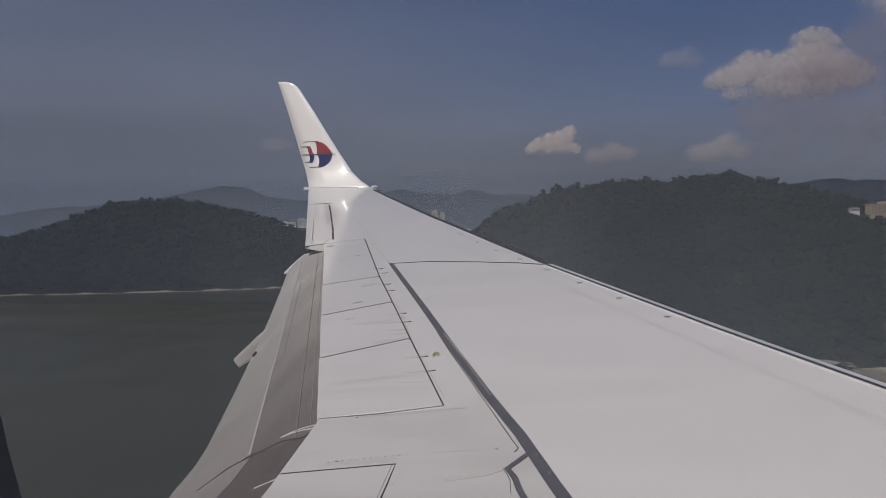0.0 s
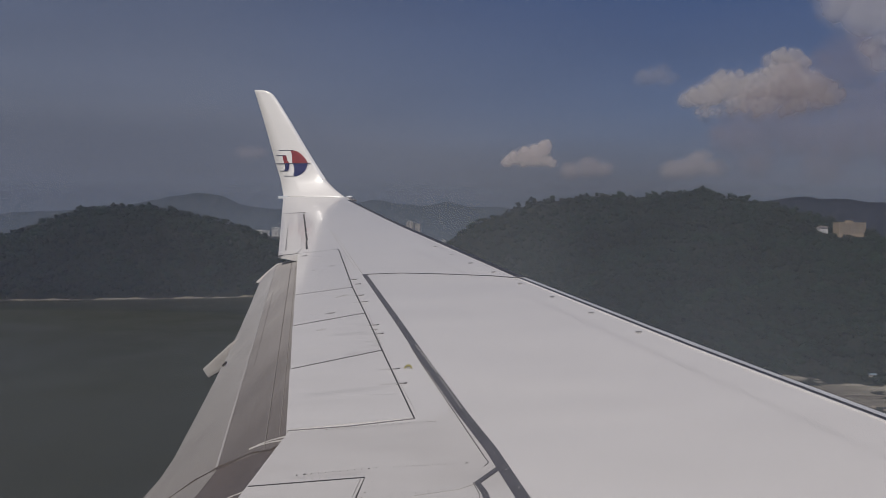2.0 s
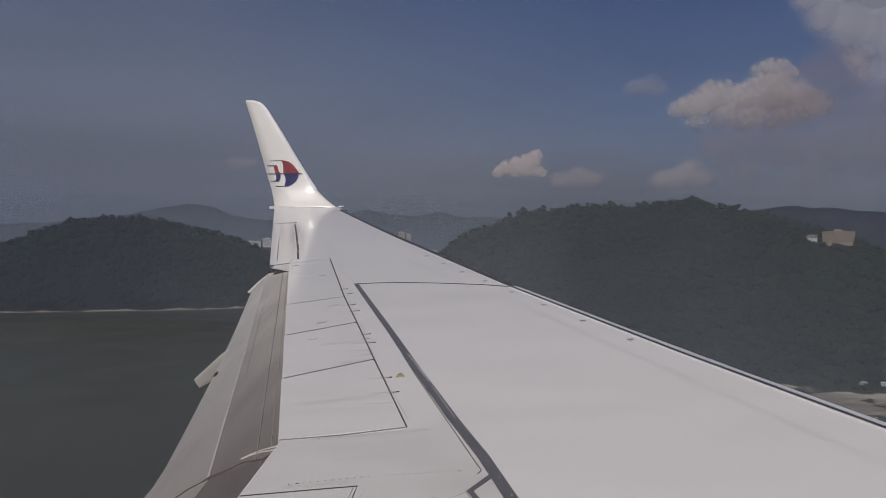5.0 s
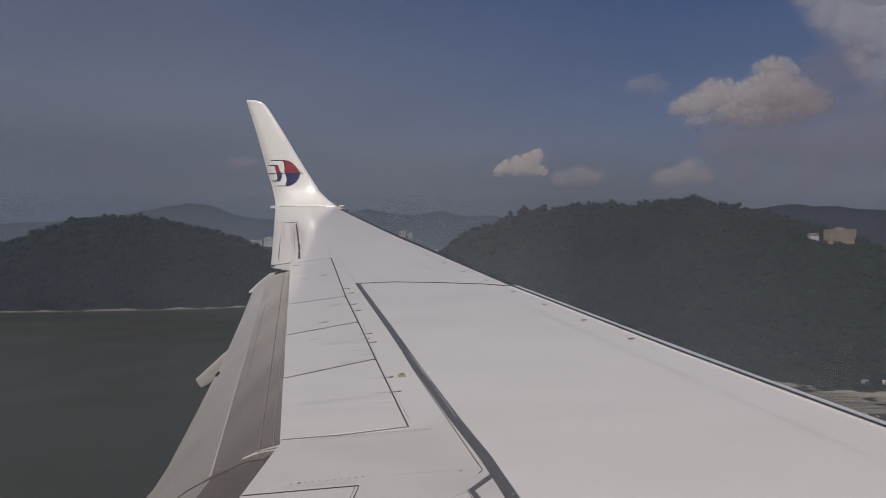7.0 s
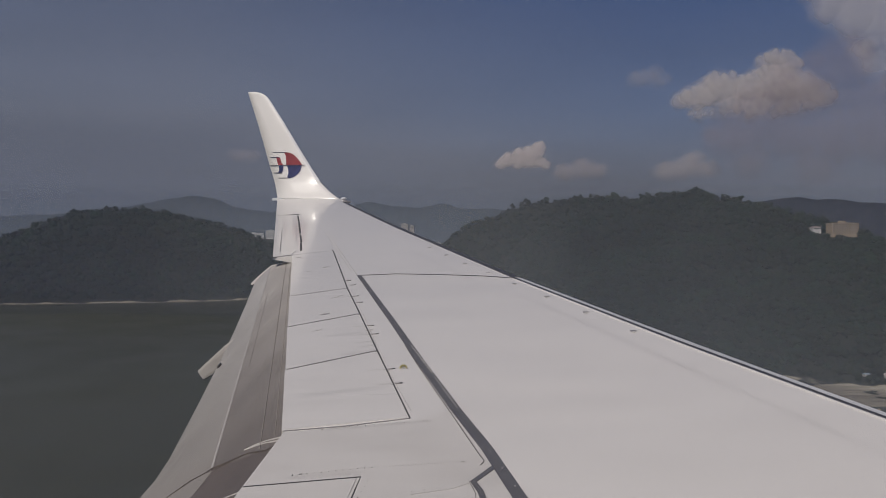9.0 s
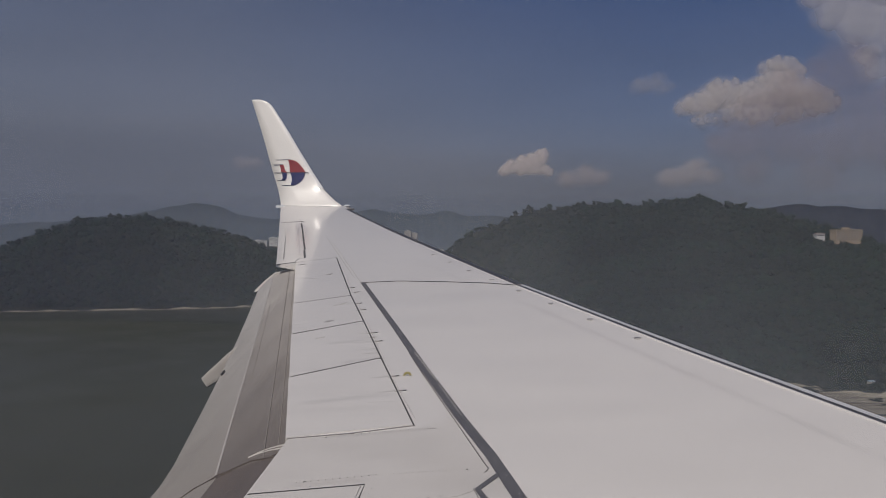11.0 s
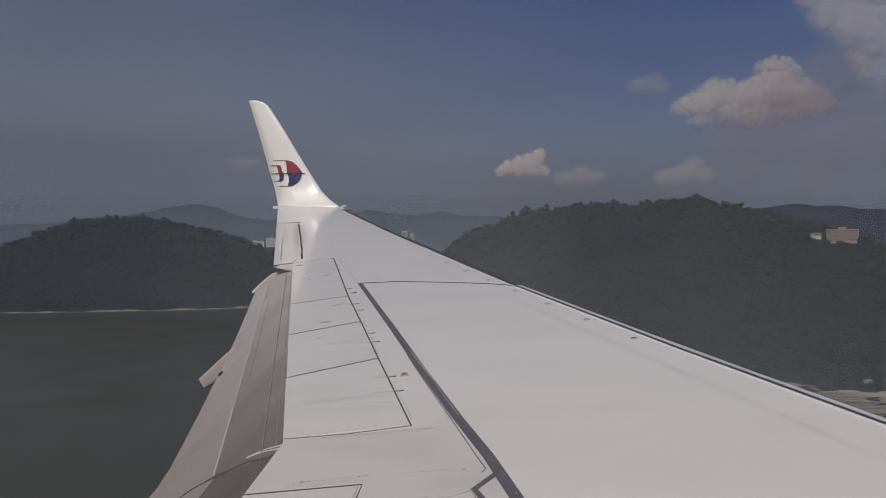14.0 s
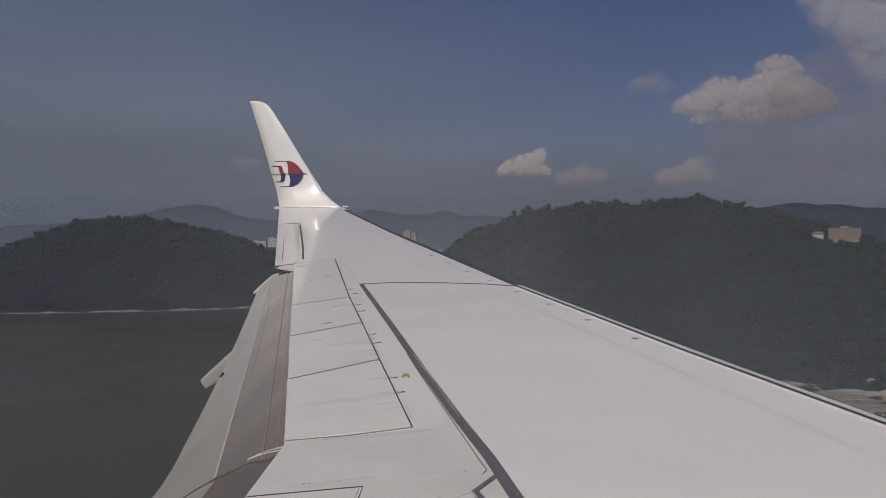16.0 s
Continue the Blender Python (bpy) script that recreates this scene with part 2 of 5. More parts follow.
PALE = material("pale_plaster", (0.72, 0.71, 0.69), 0.75, vary=0.06, scale=0.05, random_ob=0.25, dirt=(0.35, 0.33, 0.32), dirt_amount=0.3)
OCHRE = material("ochre_plaster", (0.42, 0.33, 0.235), 0.75, vary=0.06, scale=0.08, dirt=(0.33, 0.24, 0.17), dirt_amount=0.3)
ROOF = material("roof_tile", (0.24, 0.20, 0.19), 0.8, vary=0.1, scale=0.1, random_ob=0.4)
GLASS = material("window_band", (0.12, 0.125, 0.14), 0.3, vary=0.2, scale=0.3)
TIN_BLUE = material("blue_tin_roof", (0.24, 0.33, 0.40), 0.5, vary=0.1, scale=0.5, dirt=(0.25, 0.2, 0.16), dirt_amount=0.4)
RED_TILE = material("dull_red_roof", (0.34, 0.13, 0.10), 0.7, vary=0.1, scale=0.5, dirt=(0.2, 0.14, 0.11), dirt_amount=0.4)
ROCK = material("shore_rock", (0.36, 0.31, 0.25), 0.85, vary=0.2, scale=0.12, island=0.35)


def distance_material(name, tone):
    """Far wooded ridges: dark blue-green, the blue of distance haze put into the tone."""
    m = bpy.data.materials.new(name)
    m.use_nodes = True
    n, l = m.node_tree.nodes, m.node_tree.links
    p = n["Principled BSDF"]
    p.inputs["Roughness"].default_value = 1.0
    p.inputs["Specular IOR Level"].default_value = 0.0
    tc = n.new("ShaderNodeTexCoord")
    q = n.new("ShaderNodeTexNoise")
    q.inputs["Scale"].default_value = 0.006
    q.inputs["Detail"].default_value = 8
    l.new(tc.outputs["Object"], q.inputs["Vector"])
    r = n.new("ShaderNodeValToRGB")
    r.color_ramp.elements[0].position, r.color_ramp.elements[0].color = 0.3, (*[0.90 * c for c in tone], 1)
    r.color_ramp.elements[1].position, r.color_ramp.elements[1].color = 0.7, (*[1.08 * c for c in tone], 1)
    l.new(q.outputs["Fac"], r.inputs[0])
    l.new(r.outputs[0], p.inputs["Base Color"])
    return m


# haze tint is coloured in: bluer than the near woods
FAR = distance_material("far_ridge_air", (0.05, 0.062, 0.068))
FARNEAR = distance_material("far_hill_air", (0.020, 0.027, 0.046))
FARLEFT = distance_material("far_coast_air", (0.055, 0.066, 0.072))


def land_material():
    """Wooded slopes with pale sand and rock along the waterline."""
    m = material("wooded_land", (0.020, 0.025, 0.020), 0.9, vary=0.25, scale=0.01, fine=0.2, spec=0.1)
    n, l = m.node_tree.nodes, m.node_tree.links
    p = n["Principled BSDF"]
    green = p.inputs["Base Color"].links[0].from_socket
    g = n.new("ShaderNodeNewGeometry")
    s = n.new("ShaderNodeSeparateXYZ")
    l.new(g.outputs["Position"], s.inputs[0])
    q = n.new("ShaderNodeTexNoise")
    q.inputs["Scale"].default_value = 0.035
    l.new(g.outputs["Position"], q.inputs["Vector"])
    a = n.new("ShaderNodeMath")
    a.operation = "MULTIPLY_ADD"
    a.inputs[1].default_value = -9.0
    l.new(q.outputs["Fac"], a.inputs[0])
    l.new(s.outputs["Z"], a.inputs[2])
    r = n.new("ShaderNodeMapRange")
    r.inputs["From Min"].default_value, r.inputs["From Max"].default_value = -3.1, -2.6
    l.new(a.outputs[0], r.inputs["Value"])
    sand = n.new("ShaderNodeMixRGB")
    mud = n.new("ShaderNodeTexNoise")
    mud.inputs["Scale"].default_value = 0.05
    mud.inputs["Detail"].default_value = 6
    lay = n.new("ShaderNodeMapping")      # tidal bands run along the shore
    lay.inputs["Rotation"].default_value = (0, 0, radians(40))
    lay.inputs["Scale"].default_value = (0.35, 2.2, 1)
    l.new(g.outputs["Position"], lay.inputs[0])
    l.new(lay.outputs[0], mud.inputs["Vector"])
    bands = n.new("ShaderNodeValToRGB")
    bands.color_ramp.elements[0].position, bands.color_ramp.elements[0].color = 0.42, (0.19, 0.162, 0.13, 1)
    bands.color_ramp.elements[1].position, bands.color_ramp.elements[1].color = 0.60, (0.36, 0.325, 0.26, 1)
    l.new(mud.outputs["Fac"], bands.inputs[0])
    berm = n.new("ShaderNodeMapRange")      # dry pale sand along the storm berm
    berm.inputs["From Min"].default_value, berm.inputs["From Max"].default_value = 0.75, 1.0
    berm.inputs["To Max"].default_value = 0.75
    l.new(s.outputs["Z"], berm.inputs["Value"])
    dry = n.new("ShaderNodeMixRGB")
    dry.inputs[2].default_value = (0.38, 0.345, 0.28, 1)
    l.new(berm.outputs[0], dry.inputs[0])
    l.new(bands.outputs[0], dry.inputs[1])
    l.new(dry.outputs[0], sand.inputs[1])
    l.new(r.outputs[0], sand.inputs[0])
    l.new(green, sand.inputs[2])
    l.new(sand.outputs[0], p.inputs["Base Color"])
    return m


def sea_material():
    """Turbid green-grey water with small waves."""
    m = material("sea_water", (0.049, 0.051, 0.030), 0.32, vary=0.18, scale=0.002, fine=0.05, spec=0.28)
    n, l = m.node_tree.nodes, m.node_tree.links
    p = n["Principled BSDF"]
    tc = n.new("ShaderNodeTexCoord")
    q = n.new("ShaderNodeTexNoise")
    q.inputs["Scale"].default_value = 0.12
    q.inputs["Detail"].default_value = 8
    l.new(tc.outputs["Object"], q.inputs["Vector"])
    b = n.new("ShaderNodeBump")
    b.inputs["Strength"].default_value = 0.35
    b.inputs["Distance"].default_value = 0.6
    l.new(q.outputs["Fac"], b.inputs["Height"])
    l.new(b.outputs[0], p.inputs["Normal"])
    return m


def cloud_material(name, tone, thick):
    """Vapour: its density along the sheets frays in noise; white and softly lit through."""
    m = bpy.data.materials.new(name)
    m.use_nodes = True
    n, l = m.node_tree.nodes, m.node_tree.links
    n.clear()
    o = n.new("ShaderNodeOutputMaterial")
    d, tr, t = n.new("ShaderNodeBsdfDiffuse"), n.new("ShaderNodeBsdfTranslucent"), n.new("ShaderNodeBsdfTransparent")
    d.inputs[0].default_value = tr.inputs[0].default_value = (*tone, 1)
    a, b = n.new("ShaderNodeMixShader"), n.new("ShaderNodeMixShader")
    a.inputs[0].default_value = 0.3
    l.new(d.outputs[0], a.inputs[1])
    l.new(tr.outputs[0], a.inputs[2])
    g = n.new("ShaderNodeTexCoord")
    at = n.new("ShaderNodeAttribute")
    at.attribute_name = "vapour"
    prev = at.outputs["Fac"]
    for sc, amount in ((0.008, 0.62), (0.030, 0.16), (0.085, 0.03)):
        q = n.new("ShaderNodeTexNoise")
        q.inputs["Scale"].default_value = sc
        q.inputs["Detail"].default_value = 2.5
        l.new(g.outputs["Object"], q.inputs["Vector"])
        k = n.new("ShaderNodeMath")
        k.operation = "MULTIPLY_ADD"
        k.inputs[1].default_value = amount
        l.new(q.outputs["Fac"], k.inputs[0])
        l.new(prev, k.inputs[2])
        prev = k.outputs[0]
    r = n.new("ShaderNodeMapRange")
    r.interpolation_type = "SMOOTHSTEP"
    r.inputs["From Min"].default_value, r.inputs["From Max"].default_value = -0.05, 1.45
    r.inputs["To Max"].default_value = thick
    l.new(prev, r.inputs["Value"])
    l.new(r.outputs[0], b.inputs[0])
    l.new(t.outputs[0], b.inputs[1])
    l.new(a.outputs[0], b.inputs[2])
    l.new(b.outputs[0], o.inputs[0])
    return m


def haze_sheet_material(name, tone):
    """See-through sheet standing in for distance haze; its density is stored along the sheet."""
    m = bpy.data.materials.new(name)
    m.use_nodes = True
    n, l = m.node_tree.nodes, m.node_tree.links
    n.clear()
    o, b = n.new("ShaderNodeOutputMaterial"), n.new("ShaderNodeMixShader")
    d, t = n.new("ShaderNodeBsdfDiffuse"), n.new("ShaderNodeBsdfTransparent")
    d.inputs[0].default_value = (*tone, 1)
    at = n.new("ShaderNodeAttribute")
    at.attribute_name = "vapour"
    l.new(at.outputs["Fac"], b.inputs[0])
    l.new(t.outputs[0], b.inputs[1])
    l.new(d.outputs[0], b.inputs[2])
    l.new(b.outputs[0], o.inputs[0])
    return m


def pane_material():
    """Old acrylic pane: clear, with a slight milky scatter from fine scratches."""
    m = bpy.data.materials.new("scratched_acrylic")
    m.use_nodes = True
    n, l = m.node_tree.nodes, m.node_tree.links
    n.clear()
    o = n.new("ShaderNodeOutputMaterial")
    t, s, x = n.new("ShaderNodeBsdfTransparent"), n.new("ShaderNodeBsdfTranslucent"), n.new("ShaderNodeMixShader")
    s.inputs[0].default_value = (0.9, 0.9, 0.92, 1)
    x.inputs[0].default_value = 0.06
    l.new(t.outputs[0], x.inputs[1])
    l.new(s.outputs[0], x.inputs[2])
    l.new(x.outputs[0], o.inputs[0])
    return m


# ---- mesh helpers ----
def mesh_object(name, verts, faces, mat, parent=None, smooth=False, label="", kind=""):
    me = bpy.data.meshes.new(name)
    me.from_pydata([tuple(v) for v in verts], [], faces)
    me.materials.append(mat)
    if smooth:
        me.shade_smooth()
    me.update()
    ob = new(name, me)
    if parent:
        ob.parent = parent
    if label or kind:
        tagged(ob, label=label, kind=kind)
    return ob


def part(name, bm, mat, parent, label="", smooth=False, kind=""):
    bmesh.ops.recalc_face_normals(bm, faces=bm.faces)
    me = bpy.data.meshes.new(name)
    bm.to_mesh(me)
    bm.free()
    me.materials.append(mat)
    if smooth:
        me.shade_smooth()
    ob = new(name, me)
    ob.parent = parent
    if label or kind:
        tagged(ob, label=label, kind=kind)
    return ob


def loft(rings, close_ends=True):
    """A closed skin through rings with the same number of points."""
    bm = bmesh.new()
    vs = [[bm.verts.new(p) for p in r] for r in rings]
    k = len(rings[0])
    for a, b in zip(vs, vs[1:]):
        for i in range(k):
            bm.faces.new((a[i], a[(i + 1) % k], b[(i + 1) % k], b[i]))
    if close_ends:
        bm.faces.new(vs[0])
        bm.faces.new(list(reversed(vs[-1])))
    return bm


# ---- land and sea plan ----
COAST = [(-1180, 1360), (-1046, 1278), (-863, 1276), (-706, 1290), (-642, 1294), (-557, 1312), (-467, 1324), (-379, 1350), (-346, 1372), (-274, 1408),
         (-230, 1523), (-160, 1600), (-60, 1560), (20, 1400), (90, 1180), (150, 950), (190, 780), (222, 650), (258, 592), (300, 560), (340, 520), (460, 400),
         (2300, 380), (2300, 4700), (-1300, 4700), (-1150, 2480), (-700, 2330), (-380, 2000), (-380, 1850), (-700, 1730), (-1080, 1560)]
HEADLAND = [(-1166, 1500, 40), (-996, 1560, 76), (-884, 1560, 96), (-828, 1560, 116), (-766, 1560, 138), (-709, 1560, 153), (-614, 1560, 156), (-553, 1560, 150),
      (-503, 1560, 139), (-436, 1560, 124), (-391, 1560, 112), (-347, 1560, 92), (-291, 1560, 74), (-213, 1580, 44)]
WOODED_HILL = [(-1, 1500, 100), (51, 1450, 127), (80, 1420, 140), (124, 1400, 158), (191, 1380, 168), (242, 1360, 171), (317, 1350, 171), (384, 1350, 174),
      (427, 1350, 185), (467, 1340, 169), (509, 1300, 157), (569, 1250, 139), (615, 1200, 114), (660, 1140, 90), (760, 1000, 50)]
CRESTS = [  # crest line (x, y, z) and the reach of its slopes
    (HEADLAND, 300.0),
    (WOODED_HILL, 620.0),
    ([(-300, 3160, 30), (-135, 3170, 38), (60, 3150, 34)], 200.0),
    ([(-980, 2650, 40), (-760, 2640, 76), (-600, 2660, 84), (-420, 2640, 72), (-260, 2600, 40)], 240.0),
]


def seg_dist(px, py, a, b):
    ax, ay, bx, by = a[0], a[1], b[0], b[1]
    dx, dy = bx - ax, by - ay
    t = np.clip(((px - ax) * dx + (py - ay) * dy) / (dx * dx + dy * dy), 0, 1)
    return np.hypot(px - ax - t * dx, py - ay - t * dy), t


def wobble(px, py, size, seed):
    """Smooth pseudo-random relief between -1 and 1 on numpy arrays."""
    rng = np.random.default_rng(seed)
    out = np.zeros_like(px)
    for octave in range(5):
        k = 2 * math.pi / (size / 1.9 ** octave)
        for _ in range(3):
            a = rng.uniform(0, 2 * math.pi)
            out += np.sin(k * (px * math.cos(a) + py * math.sin(a)) + rng.uniform(0, 6.28)) / 1.8 ** octave
    return out / 4.5


def land_height(px, py):
    px, py = np.asarray(px, float), np.asarray(py, float)
    qx = px + 7 * wobble(px, py, 90, 3)
    qy = py + 7 * wobble(px, py, 90, 4)
    d = np.full(px.shape, 1e9)
    inside = np.zeros(px.shape, bool)
    for a, b in zip(COAST, COAST[1:] + COAST[:1]):
        d = np.minimum(d, seg_dist(qx, qy, a, b)[0])
        cross = (a[1] > qy) != (b[1] > qy)
        with np.errstate(divide="ignore", invalid="ignore"):
            inside ^= cross & (qx < (b[0] - a[0]) * (qy - a[1]) / (b[1] - a[1] + 1e-12) + a[0])
    hill, ridge_near = np.zeros(px.shape), np.full(px.shape, 1e9)
    for line, reach in CRESTS:
        near, z = np.full(px.shape, 1e9), np.zeros(px.shape)
        total = np.zeros(px.shape)
        for a, b in zip(line, line[1:]):
            r, t = seg_dist(px, py, a, b)
            k = 1.0 / (r + 8.0) ** 3
            z += k * (a[2] + (b[2] - a[2]) * t)
            total += k
            near = np.minimum(near, r)
        ridge_near = np.minimum(ridge_near, near)
        hill = np.maximum(hill, z / total * (d / (d + near + 1e-6)) ** 0.8 * np.exp(-(near / reach) ** 2 * 0.6))
    rough = (wobble(px, py, 260, 11) * 0.20 + wobble(px, py, 80, 12) * 0.05) * np.clip(ridge_near / 150, 0.06, 1)
    flat = np.clip((820 - py) / 160, 0, 1) * np.clip((px - 100) / 60, 0, 1)      # a broad beach before the larger hill
    low = np.minimum(3.0, d * (0.22 - 0.207 * flat))
    hill = hill * (1 - flat * (1 - np.clip((d - 78) / 90, 0, 1) ** 0.8))
    return np.where(inside, low + hill * (1 + rough * np.clip(hill / 40, 0, 1)), -0.25 * d - 0.3)


# ---- sea and land ----
def build_sea():
    n, r = 96, 30000.0
    radii = [0, 60, 200, 500, 1000, 2000, 3500, 5000, 9000, r]
    verts, faces = [(0, 0, 0)], []
    for q in radii[1:]:
        verts += [(q * math.cos(2 * math.pi * i / n), q * math.sin(2 * math.pi * i / n), 0) for i in range(n)]
    for i in range(n):
        faces.append((0, 1 + i, 1 + (i + 1) % n))
    for k in range(len(radii) - 2):
        a, b = 1 + k * n, 1 + (k + 1) * n
        faces += [(a + i, b + i, b + (i + 1) % n, a + (i + 1) % n) for i in range(n)]
    tagged(mesh_object("water", verts, faces, sea_material()), "murky green-grey sea with small ripples", "sea", kind="structure")


def build_land():
    xs = np.concatenate([np.arange(-1340, -1220, 40.0), np.arange(-1220, 760, 8.0), np.arange(760, 2320, 40.0)])
    ys = np.concatenate([np.arange(370, 1720, 8.0), np.arange(1720, 4720, 45.0)])
    gx, gy = np.meshgrid(xs, ys)
    z = land_height(gx, gy)
    k = len(xs)
    verts = np.stack([gx.ravel(), gy.ravel(), z.ravel()], 1)
    faces = []
    zf = z
    for j in range(len(ys) - 1):
        for i in range(k - 1):
            if max(zf[j, i], zf[j, i + 1], zf[j + 1, i], zf[j + 1, i + 1]) > -6:
                faces.append((j * k + i, j * k + i + 1, (j + 1) * k + i + 1, (j + 1) * k + i))
    ob = mesh_object("ground", verts.tolist(), faces, land_material(), smooth=True)
    tagged(ob, "wooded hills and low plain with a narrow sandy shore", "land", kind="structure")


def unit_ico(sub):
    if sub == 0:
        v = np.array([(1, 0, 0), (0, 1, 0), (-1, 0, 0), (0, -1, 0), (0, 0, 1), (0, 0, -1)], float)
        return v, np.array([(0, 1, 4), (1, 2, 4), (2, 3, 4), (3, 0, 4), (1, 0, 5), (2, 1, 5), (3, 2, 5), (0, 3, 5)])
    bm = bmesh.new()
    bmesh.ops.create_icosphere(bm, subdivisions=sub, radius=1.0)
    v = np.array([q.co[:] for q in bm.verts])
    f = np.array([[q.index for q in p.verts] for p in bm.faces])
    bm.free()
    return v, f


def scatter_mesh(name, centres, radii, sub, mat, jitter, squash, seed, tones=None, hearts=None):
    """Many lumpy clumps in one mesh."""
    rng = np.random.default_rng(seed)
    v, f = unit_ico(sub)
    c, r = np.asarray(centres), np.asarray(radii)
    k = len(c)
    bump = 1 + jitter * rng.uniform(-1, 1, (k, len(v), 1))
    axes = rng.uniform(0.8, 1.2, (k, 1, 3)) * np.array([1, 1, squash])
    a = rng.uniform(0, 6.28, k)
    ca, sa = np.cos(a)[:, None], np.sin(a)[:, None]
    p = v[None] * bump * axes * r[:, None, None]
    p = np.stack([p[..., 0] * ca - p[..., 1] * sa, p[..., 0] * sa + p[..., 1] * ca, p[..., 2]], -1) + c[:, None]
    faces = (f[None] + (np.arange(k) * len(v))[:, None, None]).reshape(-1, 3)
    me = bpy.data.meshes.new(name)
    me.from_pydata(p.reshape(-1, 3).tolist(), [], faces.tolist())
    me.materials.append(mat)
    me.shade_smooth()
    if tones is not None:      # one leaf tone for each tree
        me.attributes.new("tone", "FLOAT", "POINT").data.foreach_set("value", np.repeat(tones, len(v)).astype(np.float32))
    if hearts is not None:      # leaves face outward from the heart of their tree
        out = p - hearts[:, None]
        out /= np.linalg.norm(out, axis=2, keepdims=True)
        own = p - c[:, None]
        own /= np.linalg.norm(own, axis=2, keepdims=True)
        out = out * 0.75 + own * 0.25 + np.array([0, -0.15, 0.25])
        out /= np.linalg.norm(out, axis=2, keepdims=True)
        me.normals_split_custom_set_from_vertices(out.reshape(-1, 3).astype(np.float32))
    return new(name, me)


def build_forest():
    rng = np.random.default_rng(5)
    gx, gy = np.meshgrid(np.arange(-1180, 700, 8.2), np.arange(560, 1640, 8.2))
    x = gx.ravel() + rng.uniform(-4, 4, gx.size)
    y = gy.ravel() + rng.uniform(-4, 4, gx.size)
    z = land_height(x, y)
    back = np.where(x < -120, 1600, 40 + np.interp(x, [p[0] for p in WOODED_HILL], [p[1] for p in WOODED_HILL]))
    seen = (x / y > -0.62) & (x / y < 0.62)
    keep = (z > np.where((x > 120) & (y < 900), 1.25, 2.7) + rng.uniform(0, 0.9, x.size)) & (y < back) & seen & (rng.uniform(size=x.size) < 0.95)
    keep &= np.hypot((x - HOUSE[0] + 8) / 2.6, y - HOUSE[1] + 8) > 12      # clearing of the hillside block
    x, y, z = x[keep], y[keep], z[keep]
    r = np.clip(rng.gamma(4.5, 1.08, x.size), 2.2, 9.5) * np.where(z < 9, 0.7, 1.0)
    trees = np.stack([x, y, z + r * 0.45 + rng.normal(0, 0.9, x.size)], 1)
    sprays = 18                                           # each crown is a dome of many small leafy sprays
    way = rng.normal(size=(len(r), sprays, 3))
    way /= np.linalg.norm(way, axis=2, keepdims=True)
    way[..., 2] = way[..., 2] * 0.8 + 0.1
    spots = (trees[:, None] + way * r[:, None, None] * rng.uniform(0.35, 1.0, (len(r), sprays, 1))).reshape(-1, 3)
    sizes = (r[:, None] * rng.uniform(0.24, 0.60, (len(r), sprays))).ravel()
    tones = np.repeat(rng.choice([0.78, 0.90, 1.0, 1.1, 1.28], len(r), p=[0.2, 0.25, 0.25, 0.2, 0.1]) * (1 + 0.35 * wobble(x, y, 190, 77) + 0.25 * wobble(x, y, 60, 78)), sprays)
    ob = scatter_mesh("forest", spots, sizes, 0, CANOPY, 0.30, 0.62, 6, tones, np.repeat(trees - np.array([0, 0, 1.5]), sprays, axis=0))
    tagged(ob, "dense dark green tropical forest covering the hills", "forest", kind="stuff")


def build_shore_rocks():
    rng = np.random.default_rng(8)
    pts, rad = [], []
    for a, b, n in [(1, 5, 90), (5, 9, 110), (16, 20, 40)]:
        for _ in range(n):
            i = int(rng.integers(a, b))
            t = rng.uniform()
            p, q = COAST[i], COAST[i + 1]
            x, y = p[0] + (q[0] - p[0]) * t + rng.normal(0, 3), p[1] + (q[1] - p[1]) * t + rng.normal(0, 3)
            pts.append((x, y, 0.4))
            rad.append(rng.uniform(0.8, 2.6))
    ob = scatter_mesh("shore_rocks", pts, rad, 1, ROCK, 0.25, 0.6, 9)
    tagged(ob, "pale boulders along the waterline of the wooded coast", "rocks", kind="stuff")


def ridge(name, line, depth, mat, label, seed, rough=9.0):
    """A far range of hills: a thick relief that rises from the plain to its crest line and falls behind it."""
    xs = np.arange(line[0][0], line[-1][0], 14.0)
    cx, cz = [p[0] for p in line], [p[1] for p in line]
    top = np.interp(xs, cx, cz)
    rng = np.random.default_rng(seed)
    soft = np.convolve(np.pad(top, 3, mode="edge"), np.ones(7) / 7, "valid")
    top = soft + rough * wobble(xs, xs * 0 + seed, 420, seed) + 4.5 * wobble(xs, xs * 0, 150, seed + 1) + 1.5 * wobble(xs, xs * 0, 50, seed + 5) + rng.normal(0, 0.7, xs.size)
    rows = [(-520, 0.0), (-380, 0.22), (-240, 0.5), (-110, 0.8), (0, 1.0), (70, 0.85), (150, 0.0)]
    verts, faces = [], []
    for k, (dy, fz) in enumerate(rows):
        spur = 60 * wobble(xs, xs * 0 + dy, 260, seed + 2) * (1 if 0 < fz < 1 else 0)
        for x, z, s in zip(xs, top, spur):
            verts.append((x, depth + dy + s, z * fz + (0 if fz else -2)))
    m = len(xs)
    for k in range(len(rows) - 1):
        faces += [(k * m + i, k * m + i + 1, (k + 1) * m + i + 1, (k + 1) * m + i) for i in range(m - 1)]
    tagged(mesh_object(name, verts, faces, mat, smooth=True), label, "hills", kind="structure")


